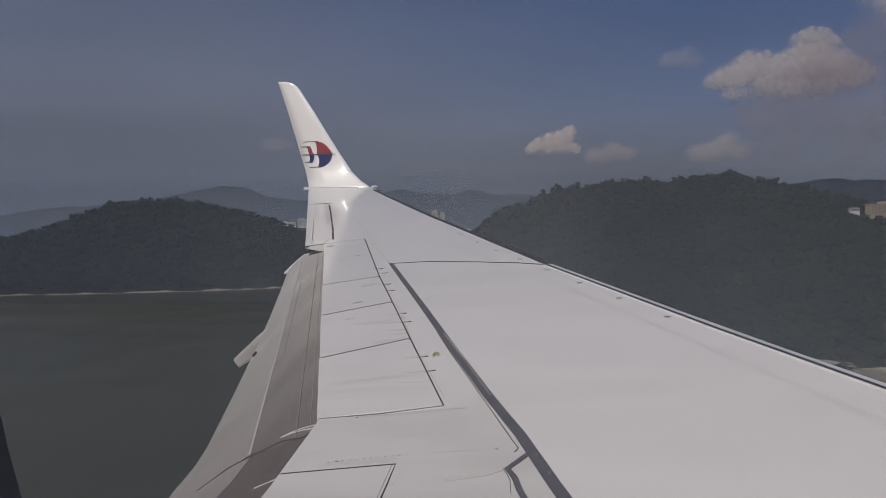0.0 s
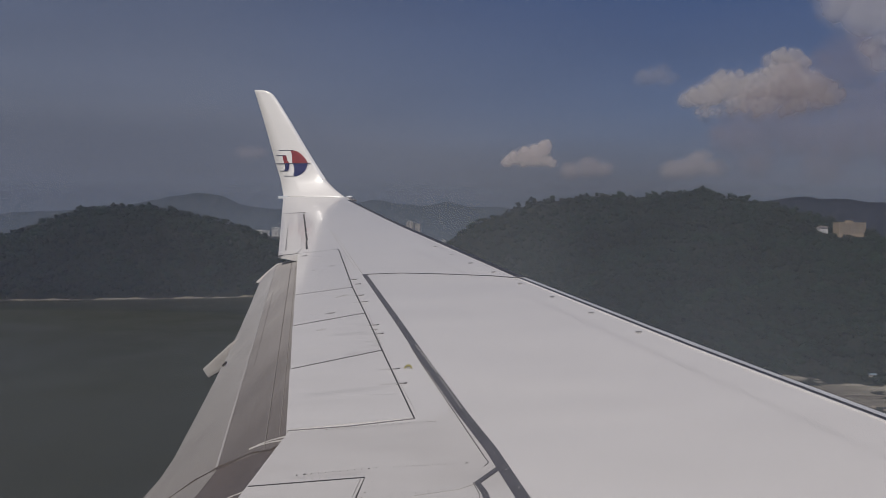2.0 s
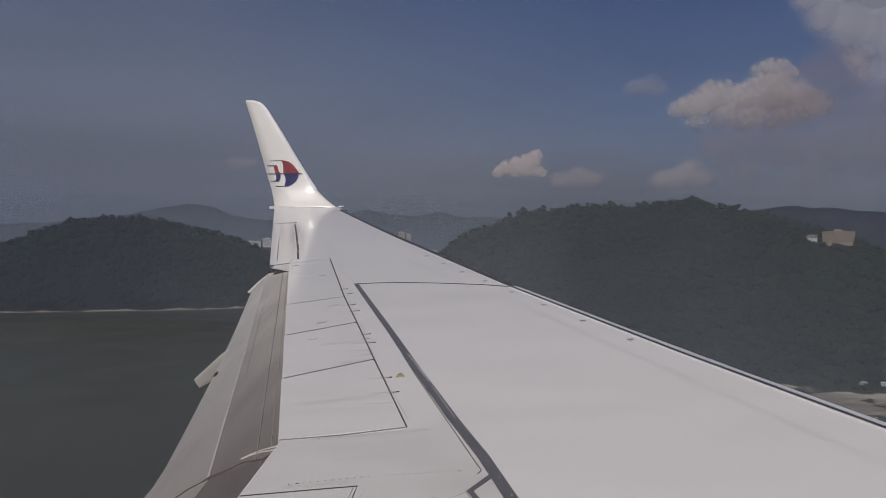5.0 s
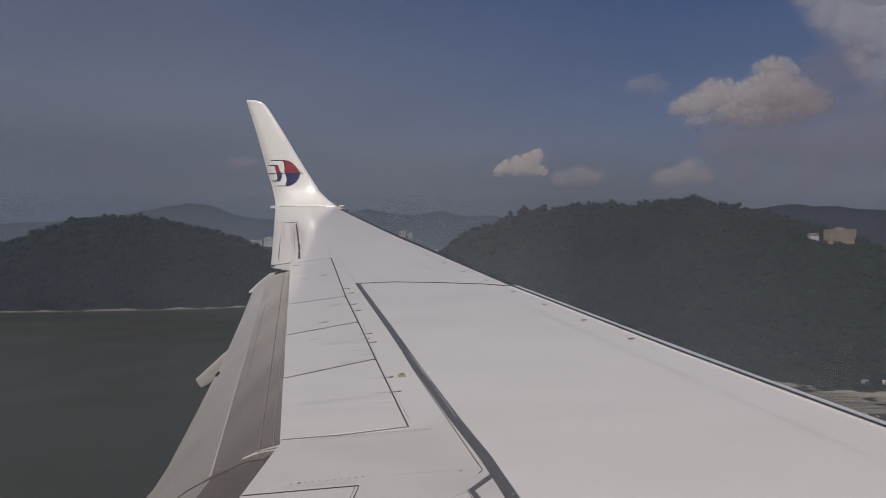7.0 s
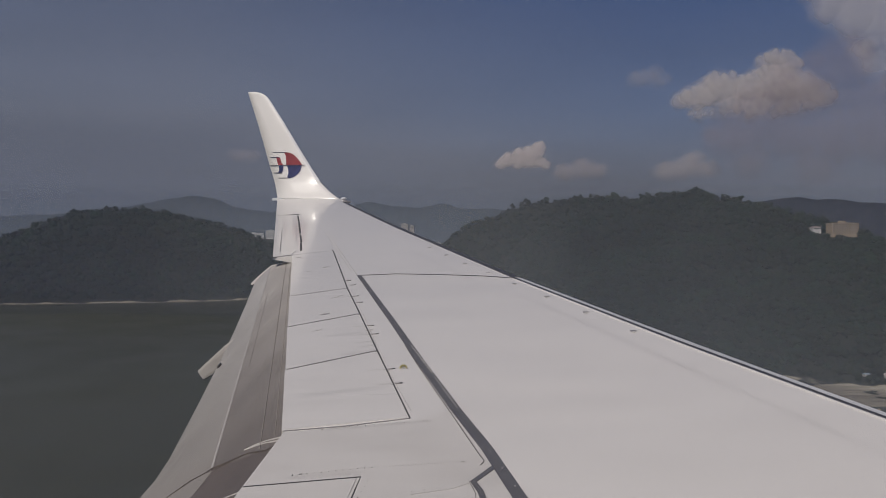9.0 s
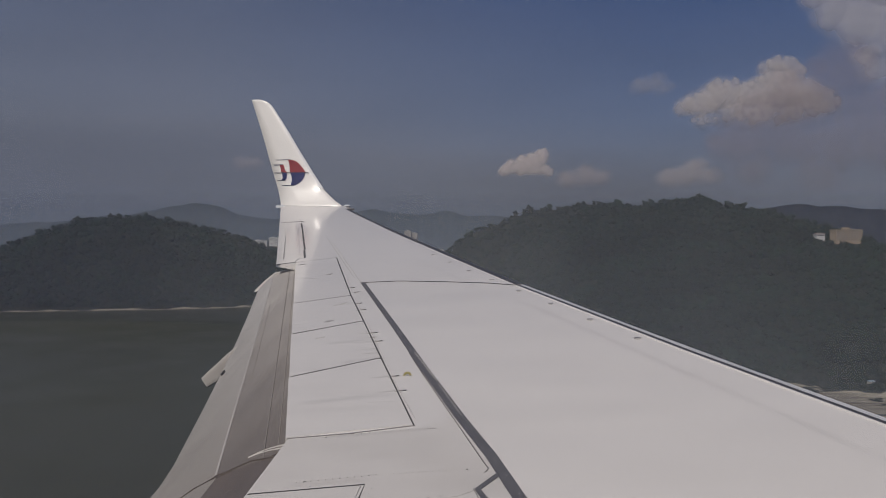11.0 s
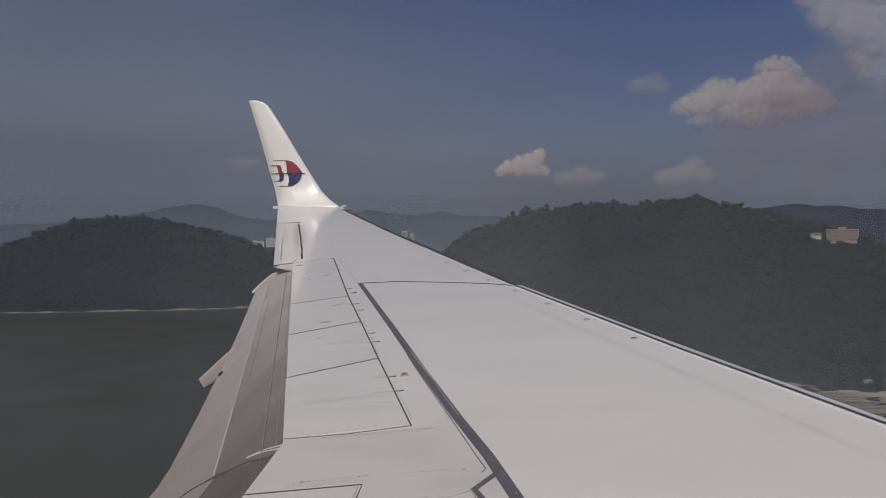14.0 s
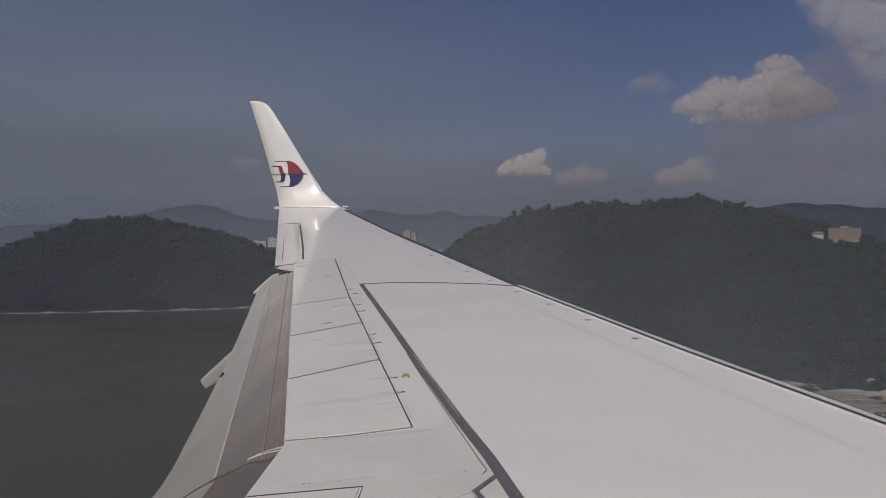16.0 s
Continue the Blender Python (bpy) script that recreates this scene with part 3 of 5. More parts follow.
build_sea()
build_land()
HOUSE = (598, 1186)      # the ochre block on the hill's flank
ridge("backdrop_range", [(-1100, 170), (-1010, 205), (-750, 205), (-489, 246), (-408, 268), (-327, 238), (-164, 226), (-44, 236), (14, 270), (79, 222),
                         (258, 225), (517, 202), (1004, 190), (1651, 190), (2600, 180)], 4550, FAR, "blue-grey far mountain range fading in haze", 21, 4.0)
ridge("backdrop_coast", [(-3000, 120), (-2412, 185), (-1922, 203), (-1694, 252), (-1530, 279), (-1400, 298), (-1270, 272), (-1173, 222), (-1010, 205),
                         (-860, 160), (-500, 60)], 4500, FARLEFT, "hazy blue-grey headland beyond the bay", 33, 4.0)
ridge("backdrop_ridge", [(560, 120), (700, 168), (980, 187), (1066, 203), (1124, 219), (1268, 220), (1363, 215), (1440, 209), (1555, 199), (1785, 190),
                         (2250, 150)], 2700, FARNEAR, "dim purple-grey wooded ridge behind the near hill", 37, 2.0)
build_forest()
build_shore_rocks()


def add_haze_sheet(name, line, label, tone=(0.20, 0.212, 0.245), foot=0.0, knee=0.8, rise=0.052):
    """An added see-through sheet imitating distance haze along a line of the plan (x, y, density), gently bowed and
    thinning upwards.
    """
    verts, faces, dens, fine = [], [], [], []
    for _ in range(3):      # round the corners of the sheet
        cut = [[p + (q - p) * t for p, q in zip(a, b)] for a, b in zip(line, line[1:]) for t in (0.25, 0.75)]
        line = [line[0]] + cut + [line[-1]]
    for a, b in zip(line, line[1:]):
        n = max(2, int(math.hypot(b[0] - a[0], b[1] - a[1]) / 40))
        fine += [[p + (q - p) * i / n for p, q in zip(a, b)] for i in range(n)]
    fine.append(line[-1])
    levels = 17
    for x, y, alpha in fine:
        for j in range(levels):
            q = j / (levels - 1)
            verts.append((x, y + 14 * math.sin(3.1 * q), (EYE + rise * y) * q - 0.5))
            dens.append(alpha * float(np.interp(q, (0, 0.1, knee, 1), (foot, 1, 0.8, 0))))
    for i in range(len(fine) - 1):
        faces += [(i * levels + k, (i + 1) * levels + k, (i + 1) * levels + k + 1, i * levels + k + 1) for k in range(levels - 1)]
    ob = mesh_object(name, verts, faces, haze_sheet_material(name + "_vapour", tone), smooth=True)
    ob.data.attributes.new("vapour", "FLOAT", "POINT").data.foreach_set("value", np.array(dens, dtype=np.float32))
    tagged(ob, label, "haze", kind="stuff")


# see-through sheets added in place of haze that thickens with distance
add_haze_sheet("haze_sheet", [(-900, 1180, 0.0), (-680, 1170, 0.0), (-560, 1160, 0.04), (-300, 1120, 0.20), (0, 980, 0.38), (120, 880, 0.50), (165, 700, 0.50), (190, 600, 0.48), (250, 490, 0.31),
                   (340, 420, 0.17), (420, 360, 0.15), (900, 320, 0.15)], "thin grey sheet imitating distance haze off the wooded coast", tone=(0.196, 0.211, 0.235), foot=0.3, knee=0.8, rise=0.11)
add_haze_sheet("haze_sheet", [(-2600, 1175, 0.36), (-1200, 1165, 0.36), (-680, 1155, 0.34), (-420, 1140, 0.26), (-250, 1120, 0.10), (-150, 1110, 0.0)],
     "dim blue sheet imitating haze before the wooded headland", tone=(0.100, 0.110, 0.147), foot=0.3, knee=0.85, rise=0.15)
add_haze_sheet("haze_sheet", [(-3200, 1960, 0.27), (-150, 1920, 0.27), (330, 1900, 0.27), (700, 1900, 0.16), (1900, 1950, 0.14)], "grey sheet imitating haze between the hills and the town", foot=0.6, knee=0.75)
add_haze_sheet("haze_sheet", [(-4200, 3700, 0.47), (-1200, 3720, 0.47), (600, 3760, 0.47), (2600, 3800, 0.47)], "blue-grey sheet imitating haze before the far ranges", (0.180, 0.244, 0.358), 0.95, 0.75)

# ---- the airliner: local x is forward, y outboard, z up, from the cabin window ----
airliner = new("airliner")
airliner.matrix_world = pose(0, 0, EYE, 0, 0, -8.85)
tagged(airliner, "white airliner wing with lowered flaps and a tall winglet", "airplane")

LE_U = [0.0, 3.834, 4.931, 7.217, 10.967, 15.187, 15.5]
LE_W = [3.85, 1.462, 0.814, -0.461, -2.388, -4.385, -4.481]
TE_U = [0.0, 3.3, 3.78, 4.74, 5.77, 6.81, 8.9, 8.905, 15.5]
TE_W = [-1.36, -1.372, -1.40, -1.73, -2.09, -2.44, -3.17, -3.42, -5.843]
lead = lambda u: float(np.interp(u, LE_U, LE_W))
trail = lambda u: float(np.interp(u, TE_U, TE_W))


def top(w, u, lift=0.0):
    """A point of the wing's upper skin, with the washout of the outer wing."""
    z = -1.536 + 0.15248 * u + 0.06046 * w
    k = min(1, max(0, (u - 10) / 5.5))
    k = k * k * (3 - 2 * k)
    z += k * (-0.032 + 0.09 * (lead(u) - w) / 1.362)
    return Vector((w, u, z + lift))


def wing_ring(u):
    a, b = lead(u), trail(u)
    c = a - b
    th = 0.115 * c
    ring = [top(b + c * t, u) for t in (0.0, 0.15, 0.35, 0.55, 0.75, 0.9)] + [top(a - 0.05, u), top(a - 0.012, u)]
    ring += [top(a - 0.001, u, -0.006), top(a + 0.010, u, -0.025), top(a + 0.006, u, -0.07)]
    ring += [top(b + c * t, u, -th * q) for t, q in ((0.9, 0.62), (0.7, 1.0), (0.45, 0.95), (0.2, 0.5))]
    ring += [top(b, u, -0.025)]
    return ring


us = [0.05, 1.2, 2.4, 3.1, 3.78, 4.74, 5.77, 6.81, 7.9, 8.9, 8.905, 9.8, 10.9, 12.0, 13.0, 14.0, 14.8, 15.5]
wing = part("wing", loft([wing_ring(u) for u in us]), WHITE, airliner, "white painted upper wing skin with faint stains")
for p in wing.data.polygons:
    p.use_smooth = False


def slab(name, corners, mat, lift, thick, parent=None, label="", bevel=0.004):
    """A panel that lies on the wing: corners (w, u) in order round it."""
    bm = bmesh.new()
    up = [bm.verts.new(top(w, u, lift)) for w, u in corners]
    dn = [bm.verts.new(top(w, u, lift - thick)) for w, u in corners]
    bm.faces.new(up)
    bm.faces.new(list(reversed(dn)))
    k = len(corners)
    for i in range(k):
        bm.faces.new((up[i], dn[i], dn[(i + 1) % k], up[(i + 1) % k]))
    if bevel:
        edges = [e for e in bm.edges if e.verts[0] in up and e.verts[1] in up]
        bmesh.ops.bevel(bm, geom=edges, offset=bevel, segments=2, affect="EDGES")
    return part(name, bm, mat, parent or wing, label)


def ribbon(name, pts, width, mat, lift=0.004, parent=None, label="", widths=None):
    """A thin raised strip that follows points (w, u) on the skin."""
    fine = []
    for (a, b) in zip(pts, pts[1:]):
        n = max(1, int(math.hypot(b[0] - a[0], b[1] - a[1]) / 0.5))
        fine += [(a[0] + (b[0] - a[0]) * i / n, a[1] + (b[1] - a[1]) * i / n) for i in range(n)]
    fine.append(pts[-1])
    k = len(fine)
    rings = []
    for i, (w, u) in enumerate(fine):
        q0, q1 = fine[max(0, i - 1)], fine[min(k - 1, i + 1)]
        d = Vector((q1[0] - q0[0], q1[1] - q0[1])).normalized()
        n = Vector((-d.y, d.x)) * (width if widths is None else widths[0] + (widths[1] - widths[0]) * i / (k - 1)) / 2
        rings.append([top(w + n.x, u + n.y, lift), top(w - n.x, u - n.y, lift), top(w - n.x, u - n.y, -0.006), top(w + n.x, u + n.y, -0.006)])
    return part(name, loft(rings), mat, parent or wing, label)


# spoilers: trailing and hinge line, outboard to inboard
SP_TE = [(-3.19, 8.97), (-2.445, 6.81), (-2.088, 5.77), (-1.735, 4.75), (-1.405, 3.79)]
SP_FR = [(-2.75, 9.13), (-1.98, 7.02), (-1.61, 6.07), (-1.23, 5.08), (-0.78, 3.92)]
for i in range(4):
    g = 0.006
    a, b, c, d = SP_TE[i], SP_FR[i], SP_FR[i + 1], SP_TE[i + 1]
    slab("spoiler", [(a[0] - 0.012, a[1] - g), (b[0] - 0.012, b[1] - g), (c[0] - 0.012, c[1] + g), (d[0] - 0.012, d[1] + g)], PANEL, 0.004, 0.03,
         label="white spoiler panel streaked with grey stains")
for i in (1, 2, 3):
    ribbon("panel_gap", [SP_TE[i], SP_FR[i]], (0.0, 0.009, 0.012, 0.0105)[i], (None, RIVET, DARK, DARK)[i], 0.0055)
ribbon("panel_gap", [SP_FR[0], SP_FR[1], SP_FR[2], SP_FR[3], SP_FR[4]], 0.0065, DARK, 0.0052, widths=(0.012, 0.0062))
ribbon("panel_gap", [SP_TE[0], SP_FR[0]], 0.014, DARK, 0.004)
ribbon("panel_gap", [SP_TE[4], (-1.1, 3.835), SP_FR[4]], 0.005, STEEL, 0.0042)

# dark sealant band and its branch round the access panel
BAND = [(-2.018, 7.58), (-1.29, 5.81), (-0.897, 4.835), (-0.55, 4.0), (-0.35, 3.545), (-0.175, 3.09), (0.55, 1.3), (0.9, 0.5)]
ribbon("sealant_band", BAND, 0.05, SEAL, 0.005, label="dark grey sealant band on the wing skin", widths=(0.040, 0.062))
ribbon("sealant_line", [(-1.06, 5.17), (-0.903, 4.77), (-0.590, 4.004), (-0.375, 3.475), (-0.350, 3.42), (-0.352, 3.40), (-0.362, 3.38)], 0.0035, RIVET, 0.0056)
ribbon("sealant_band", [(-0.30, 3.36), (-0.375, 3.225), (-0.335, 3.14), (-0.31, 3.05), (-0.10, 2.5)], 0.026, SEAL, 0.0055)
ribbon("sealant_line", [(-0.395, 3.235), (-0.355, 3.13), (-0.34, 3.02)], 0.003, RIVET, 0.004)
ribbon("panel_gap", [(-2.04, 7.585), (-1.65, 7.565), (-1.18, 7.42), (-0.73, 7.25), (-0.46, 7.1)], 0.016, DARK, 0.004)
ribbon("panel_gap", [(-0.62, 3.12), (-0.45, 3.17), (-0.39, 3.215)], 0.0028, STAIN, 0.004)

# inboard access panel and the stained skin round it
slab("trailing_panel", [(-1.395, 3.775), (-0.80, 3.875), (-0.565, 4.02), (-0.35, 3.545), (-0.175, 3.09), (0.47, 1.5), (-1.362, 1.5), (-1.370, 3.3)], INNER, 0.002, 0.01,
     label="stained off-white skin of the inner wing", bevel=0)
slab("access_panel", [(-1.366, 3.19), (-0.88, 3.27), (-0.845, 2.5), (-1.362, 2.4)], INNER, 0.006, 0.02, label="white access panel on the inner wing")
ribbon("panel_gap", [(-1.368, 3.2), (-0.87, 3.28), (-0.86, 3.10), (-0.835, 2.5)], 0.0065, DARK, 0.0045)

# leading edge: slat, its gap, and the dark edge of the outer wing


def nose(name, u0, u1, inset, mat, proud, label):
    rings = []
    n = max(2, int((u1 - u0) / 0.8))
    for i in range(n + 1):
        u = u0 + (u1 - u0) * i / n
        a = lead(u)
        s = proud
        rings.append([top(a - inset, u, 0.003), top(a - inset, u, s), top(a - 0.010 + s * 0.5, u, s), top(a + s, u, s - 0.007),
                      top(a + 0.011 + s, u, -0.025), top(a + 0.006 + s, u, -0.075), top(a - 0.12, u, -0.15), top(a - 0.12, u, -0.11)])
    return part(name, loft(rings), mat, wing, label)


nose("slat", 0.3, 7.1, 0.042, SLAT, 0.004, "bare metal slat along the leading edge")
nose("slat", 7.13, 14.9, 0.065, EDGE, 0.004, "dark outer leading edge strip")
ribbon("slat_gap", [(lead(u) - 0.060, u) for u in (7.1, 6.0, 5.0, 4.2, 3.8, 2.5, 0.6)], 0.027, EDGE, 0.004, label="black gap behind the slat")
# white strip puts the highlight below the gap into colour
ribbon("slat_lip", [(lead(u) - 0.082, u) for u in (7.1, 6.0, 5.0, 4.2, 3.8, 2.5, 0.6)], 0.012, WINGLET, 0.0045, label="white highlight painted along the skin edge behind the slat")
ribbon("slat_line", [(lead(u) - 0.045, u) for u in (14.6, 12.0, 10.0, 8.6, 7.2)], 0.008, STEEL, 0.003)

# aileron with its hinge slot, and small outboard panels
AIL = [(-3.418, 8.91), (-4.83, 12.74), (-4.46, 12.72), (-3.255, 9.25), (-3.22, 8.99)]
slab("aileron", AIL, PANEL, 0.006, 0.03, label="white aileron panel near the wing tip")
ribbon("aileron_gap", [(-3.422, 8.89), (-3.19, 8.985)], 0.018, DARK, 0.004)
ribbon("panel_gap", [(-4.83, 12.75), (-4.44, 12.83)], 0.03, DARK, 0.004)
SLOTS = (((-4.373, 12.537), (-4.174, 11.992)), ((-4.124, 11.862), (-3.948, 11.374)), ((-3.903, 11.257), (-3.705, 10.705)), ((-3.647, 10.546), (-3.425, 9.943)), ((-3.384, 9.804), (-3.198, 9.274)))
for a, b in SLOTS:
    ribbon("hinge_slot", [a, b], 0.023, DARK, 0.009, label="black hinge slot of the aileron")
for i in range(9):      # short dashes along the trim tab
    t0, t1 = i / 9, (i + 0.62) / 9
    ribbon("tab_slot", [(-4.107 + 0.679 * t0, 11.078 - 1.914 * t0), (-4.107 + 0.679 * t1, 11.078 - 1.914 * t1)], 0.008, STEEL, 0.026)

# small plates along the leading edge, hinge stains, yellow mark
for w, u in ((-1.554, 8.95), (-1.278, 8.42), (-1.005, 7.89), (-0.725, 7.40), (-0.44, 6.87), (-0.15, 6.35), (0.145, 5.82), (0.44, 5.30)):
    slab("cover_plate", [(w - 0.018, u - 0.024), (w - 0.018, u + 0.022), (w + 0.018, u + 0.022), (w + 0.018, u - 0.024)], STAIN, 0.003, 0.01, label="small pale cover plate")
    ribbon("plate_slot", [(w - 0.020, u + 0.012), (w + 0.020, u + 0.012)], 0.022, STEEL, 0.005)
for w, u in ((-2.06, 7.36), (-1.96, 7.15), (-1.81, 6.69), (-1.71, 6.45), (-1.43, 5.71), (-1.34, 5.48), (-1.05, 4.70), (-0.95, 4.44)):
    ribbon("hinge_fitting", [(w - 0.030, u - 0.004), (w + 0.002, u + 0.002)], 0.006, SCUFF, 0.0062, widths=(0.003, 0.007))
    ribbon("hinge_fitting", [(w + 0.004, u), (w + 0.022, u + 0.005)], 0.0036, DARK, 0.007, label="dark hinge fitting on the spoiler line")
for w, u, half, wide, mat in ((-3.062, 8.785, 0.035, 0.05, STEEL), (-2.516, 8.10, 0.030, 0.06, SCUFF), (-1.909, 6.10, 0.038, 0.045, SCUFF), (-2.001, 6.665, 0.03, 0.04, STAIN),
                             (-1.962, 6.718, 0.02, 0.03, STAIN), (-1.825, 5.627, 0.03, 0.014, STAIN), (-2.65, 7.91, 0.015, 0.04, STAIN)):
    ribbon("scuff_mark", [(w - half, u - 0.02), (w, u)], wide, mat, 0.0065, widths=(0.004, wide))
    ribbon("scuff_mark", [(w, u), (w + half, u + 0.02)], wide, mat, 0.0065, widths=(wide, 0.006))


STREAKS = ((-2.06, 7.36, 0.10), (-1.81, 6.69, 0.14), (-1.71, 6.45, 0.08), (-1.43, 5.71, 0.12), (-1.37, 5.6, 0.08), (-1.34, 5.48, 0.15), (-1.29, 5.3, 0.12), (-1.26, 5.2, 0.10), (-1.05, 4.70, 0.13),
           (-0.95, 4.44, 0.12))
for w, u, run in STREAKS:
    ribbon("streak_stain", [(w - 0.02, u), (w - 0.02 - run, u - 0.02)], 0.02, STAIN, 0.0048, widths=(0.02, 0.003))


# faint scratches beside the spoiler hinge
for a, b in (((-3.40, 10.84), (-2.18, 7.86)), ((-3.24, 10.54), (-2.02, 7.55))):
    ribbon("scratch", [a, b], 0.009, RUBBED, 0.0042, widths=(0.003, 0.008))


def half_ring(w, u, r0, r1, mat, name, label):
    bm = bmesh.new()
    a, b = [], []
    for i in range(13):
        t = math.pi * i / 12
        a.append(bm.verts.new(top(w + r0 * (math.cos(t) - 0.6 * math.sin(t)), u + r0 * 3.0 * math.sin(t), 0.006)))
        b.append(bm.verts.new(top(w + r1 * (math.cos(t) - 0.6 * math.sin(t)), u + r1 * 3.0 * math.sin(t), 0.006)))
    for i in range(12):
        bm.faces.new((a[i], b[i], b[i + 1], a[i + 1]))
    bmesh.ops.solidify(bm, geom=list(bm.faces), thickness=0.004)
    part(name, bm, mat, wing, label)


half_ring(-0.975, 4.695, 0.014, 0.025, YELLOW, "yellow_mark", "yellow painted half ring around a fitting")
half_ring(-0.975, 4.70, 0.001, 0.008, LENS, "fitting", "small pale fitting inside the yellow ring")


def dots(name, rows, radius, mat, label, head=0.005, wide=1.0):
    """Fastener heads along lines on the skin, in one mesh."""
    verts, faces = [], []
    for (w0, u0), (w1, u1), n in rows:
        for i in range(n):
            t = i / max(1, n - 1)
            w, u = w0 + (w1 - w0) * t, u0 + (u1 - u0) * t
            r = radius * random.uniform(0.75, 1.15)
            k = len(verts)
            for lift, q in ((0.0, 1.0), (head, 0.85)):
                verts += [top(w + q * r * wide * math.cos(a), u + q * r * 1.3 * math.sin(a), lift) for a in (math.pi / 3 * j for j in range(6))]
            faces += [(k + j, k + (j + 1) % 6, k + 6 + (j + 1) % 6, k + 6 + j) for j in range(6)] + [tuple(range(k + 6, k + 12))]
    return mesh_object(name, verts, faces, mat, wing, label=label, kind="stuff")


dots("rivets", [((-1.185, 3.303), (-0.842, 3.370), 12), ((-1.153, 3.312), (-1.146, 3.313), 2)], 0.0029, DARK, "row of dark rivet heads")
dots("rivets", [((-0.766, 3.379), (-0.537, 3.402), 9), ((-1.071, 3.828), (-0.798, 3.867), 8), ((-0.83, 3.24), (-0.835, 3.1), 4), ((-0.72, 3.12), (-0.52, 3.17), 5)],
     0.0024, RIVET, "rows of dull rivet heads")
dots("rivets", [((-0.447, 3.411), (-0.441, 3.412), 2), ((-1.205, 3.793), (-1.201, 3.793), 2), ((-0.702, 3.879), (-0.666, 3.876), 3), ((-0.613, 4.015), (-0.61, 4.015), 1)], 0.0035, RIVET,
     "few larger dark rivet heads")
dots("rivets", [((-1.15, 3.259), (-0.911, 3.303), 7), ((-1.10, 3.805), (-0.95, 3.835), 5)], 0.0034, LENS, "pale new rivet heads")
dots("rivets", [((-0.80, 4.033), (-1.167, 4.919), 22), ((-1.20, 5.02), (-1.574, 6.045), 22), ((-1.64, 6.2), (-2.7, 9.1), 20)], 0.0026, STEEL, "rows of dull rivet heads")
dots("rivets", [((-3.5, 9.35), (-4.6, 12.3), 12)], 0.0024, STEEL, "rows of dull rivet heads")
dots("band_bolts", [((-1.015, 5.154), (-0.786, 4.611), 19)], 0.0042, STAIN, "pale fasteners across the sealant band", 0.008, 2.2)
dots("band_bolts", [((-0.752, 4.521), (-0.556, 4.043), 16)], 0.0046, STAIN, "pale bolt heads along the sealant band", 0.008, 1.4)
dots("band_bolts", [((-0.518, 3.96), (-0.399, 3.717), 6), ((-0.33, 3.5), (-0.2, 3.18), 3)], 0.0034, STAIN, "pale bolt heads along the sealant band", 0.008)

# ---- flaps, lowered behind the spoilers ----


def sheet(name, a_line, b_line, thick, mat, label, camber=0.0, lip=0.0):
    """A curved flap skin between two edge lines with thickness below it."""
    rings = []
    k = 7
    for a, b in zip(a_line, b_line):
        a, b = Vector(a), Vector(b)
        up = [a.lerp(b, i / (k - 1)) + Vector((0, 0, camber * math.sin(math.pi * i / (k - 1)))) for i in range(k)]
        dn = [p + Vector((0, 0, -thick * (0.25 + math.sin(math.pi * min(0.95, 0.12 + i / k))) - 0.004)) for i, p in enumerate(up)]
        rings.append(up + list(reversed(dn)))
    ob = part(name, loft(rings), mat, airliner, label)
    return ob


def line(p, q, n):
    p, q = Vector(p), Vector(q)
    return [p.lerp(q, i / (n - 1)) for i in range(n)]


fore_a = line((-3.125, 8.93, -0.430), (-1.36, 3.81, -1.095), 8)
fore_b = line((-3.532, 9.147, -0.505), (-1.774, 3.762, -1.250), 8)
flap = sheet("flap", fore_a, fore_b, 0.06, FLAP_DARK, "dark grey bare forward flap section stained by exhaust", camber=0.008)
aft_b = [p + Vector((0.034 * math.sin(math.pi * i / 5), 0, 0)) for i, p in enumerate(line((-3.752, 9.17, -0.700), (-2.584, 4.845, -1.546), 6))] + [Vector((-2.578, 4.65, -1.626)), Vector((-2.60, 4.50, -1.69))]
aft = sheet("flap", [p + Vector((0, 0, -0.003)) for p in fore_b], aft_b, 0.05, FLAP_LIGHT, "light grey aft flap section drooping behind the wing", camber=0.012)


def strip3(name, pts, width, mat, parent, lift=0.012, label=""):
    """A thin raised strip through points in space, lying level across its run."""
    rings = []
    for i, p in enumerate(pts):
        d = (Vector(pts[min(len(pts) - 1, i + 1)]) - Vector(pts[max(0, i - 1)])).normalized()
        n = d.cross(Vector((-0.35, 0, 1))).normalized()
        up = n.cross(d).normalized()
        if up.z < 0:
            up = -up
        p = Vector(p)
        rings.append([p + n * width / 2 + up * lift, p - n * width / 2 + up * lift, p - n * width / 2 - up * 0.01, p + n * width / 2 - up * 0.01])
    return part(name, loft(rings), mat, parent, label)


mid_line = lambda t: [a.lerp(b, t) + Vector((0, 0, 0.012 * math.sin(math.pi * t))) for a, b in zip(fore_a, fore_b)]
strip3("rub_strip", mid_line(0.42), 0.005, STRIPE, flap, 0.001)
strip3("seam", mid_line(0.24), 0.003, SEAM, flap, 0.001)
strip3("seam", mid_line(0.10), 0.0035, SEAM, flap, 0.001)
strip3("seam", mid_line(0.86)[2:6], 0.004, STRIPE, flap, 0.001)
strip3("flap_lip", [p + Vector((-0.006, 0, -0.001)) for p in fore_b], 0.012, LIP, aft, 0.002, "pale lip where the flap sections meet")
strip3("drain_slot", [(-2.455, 4.875, -1.416), (-2.418, 4.72, -1.442)], 0.011, DARK, aft, 0.007)
strip3("drain_slot", [(-2.873, 6.27, -1.17), (-2.860, 6.18, -1.185)], 0.011, DARK, aft, 0.007)
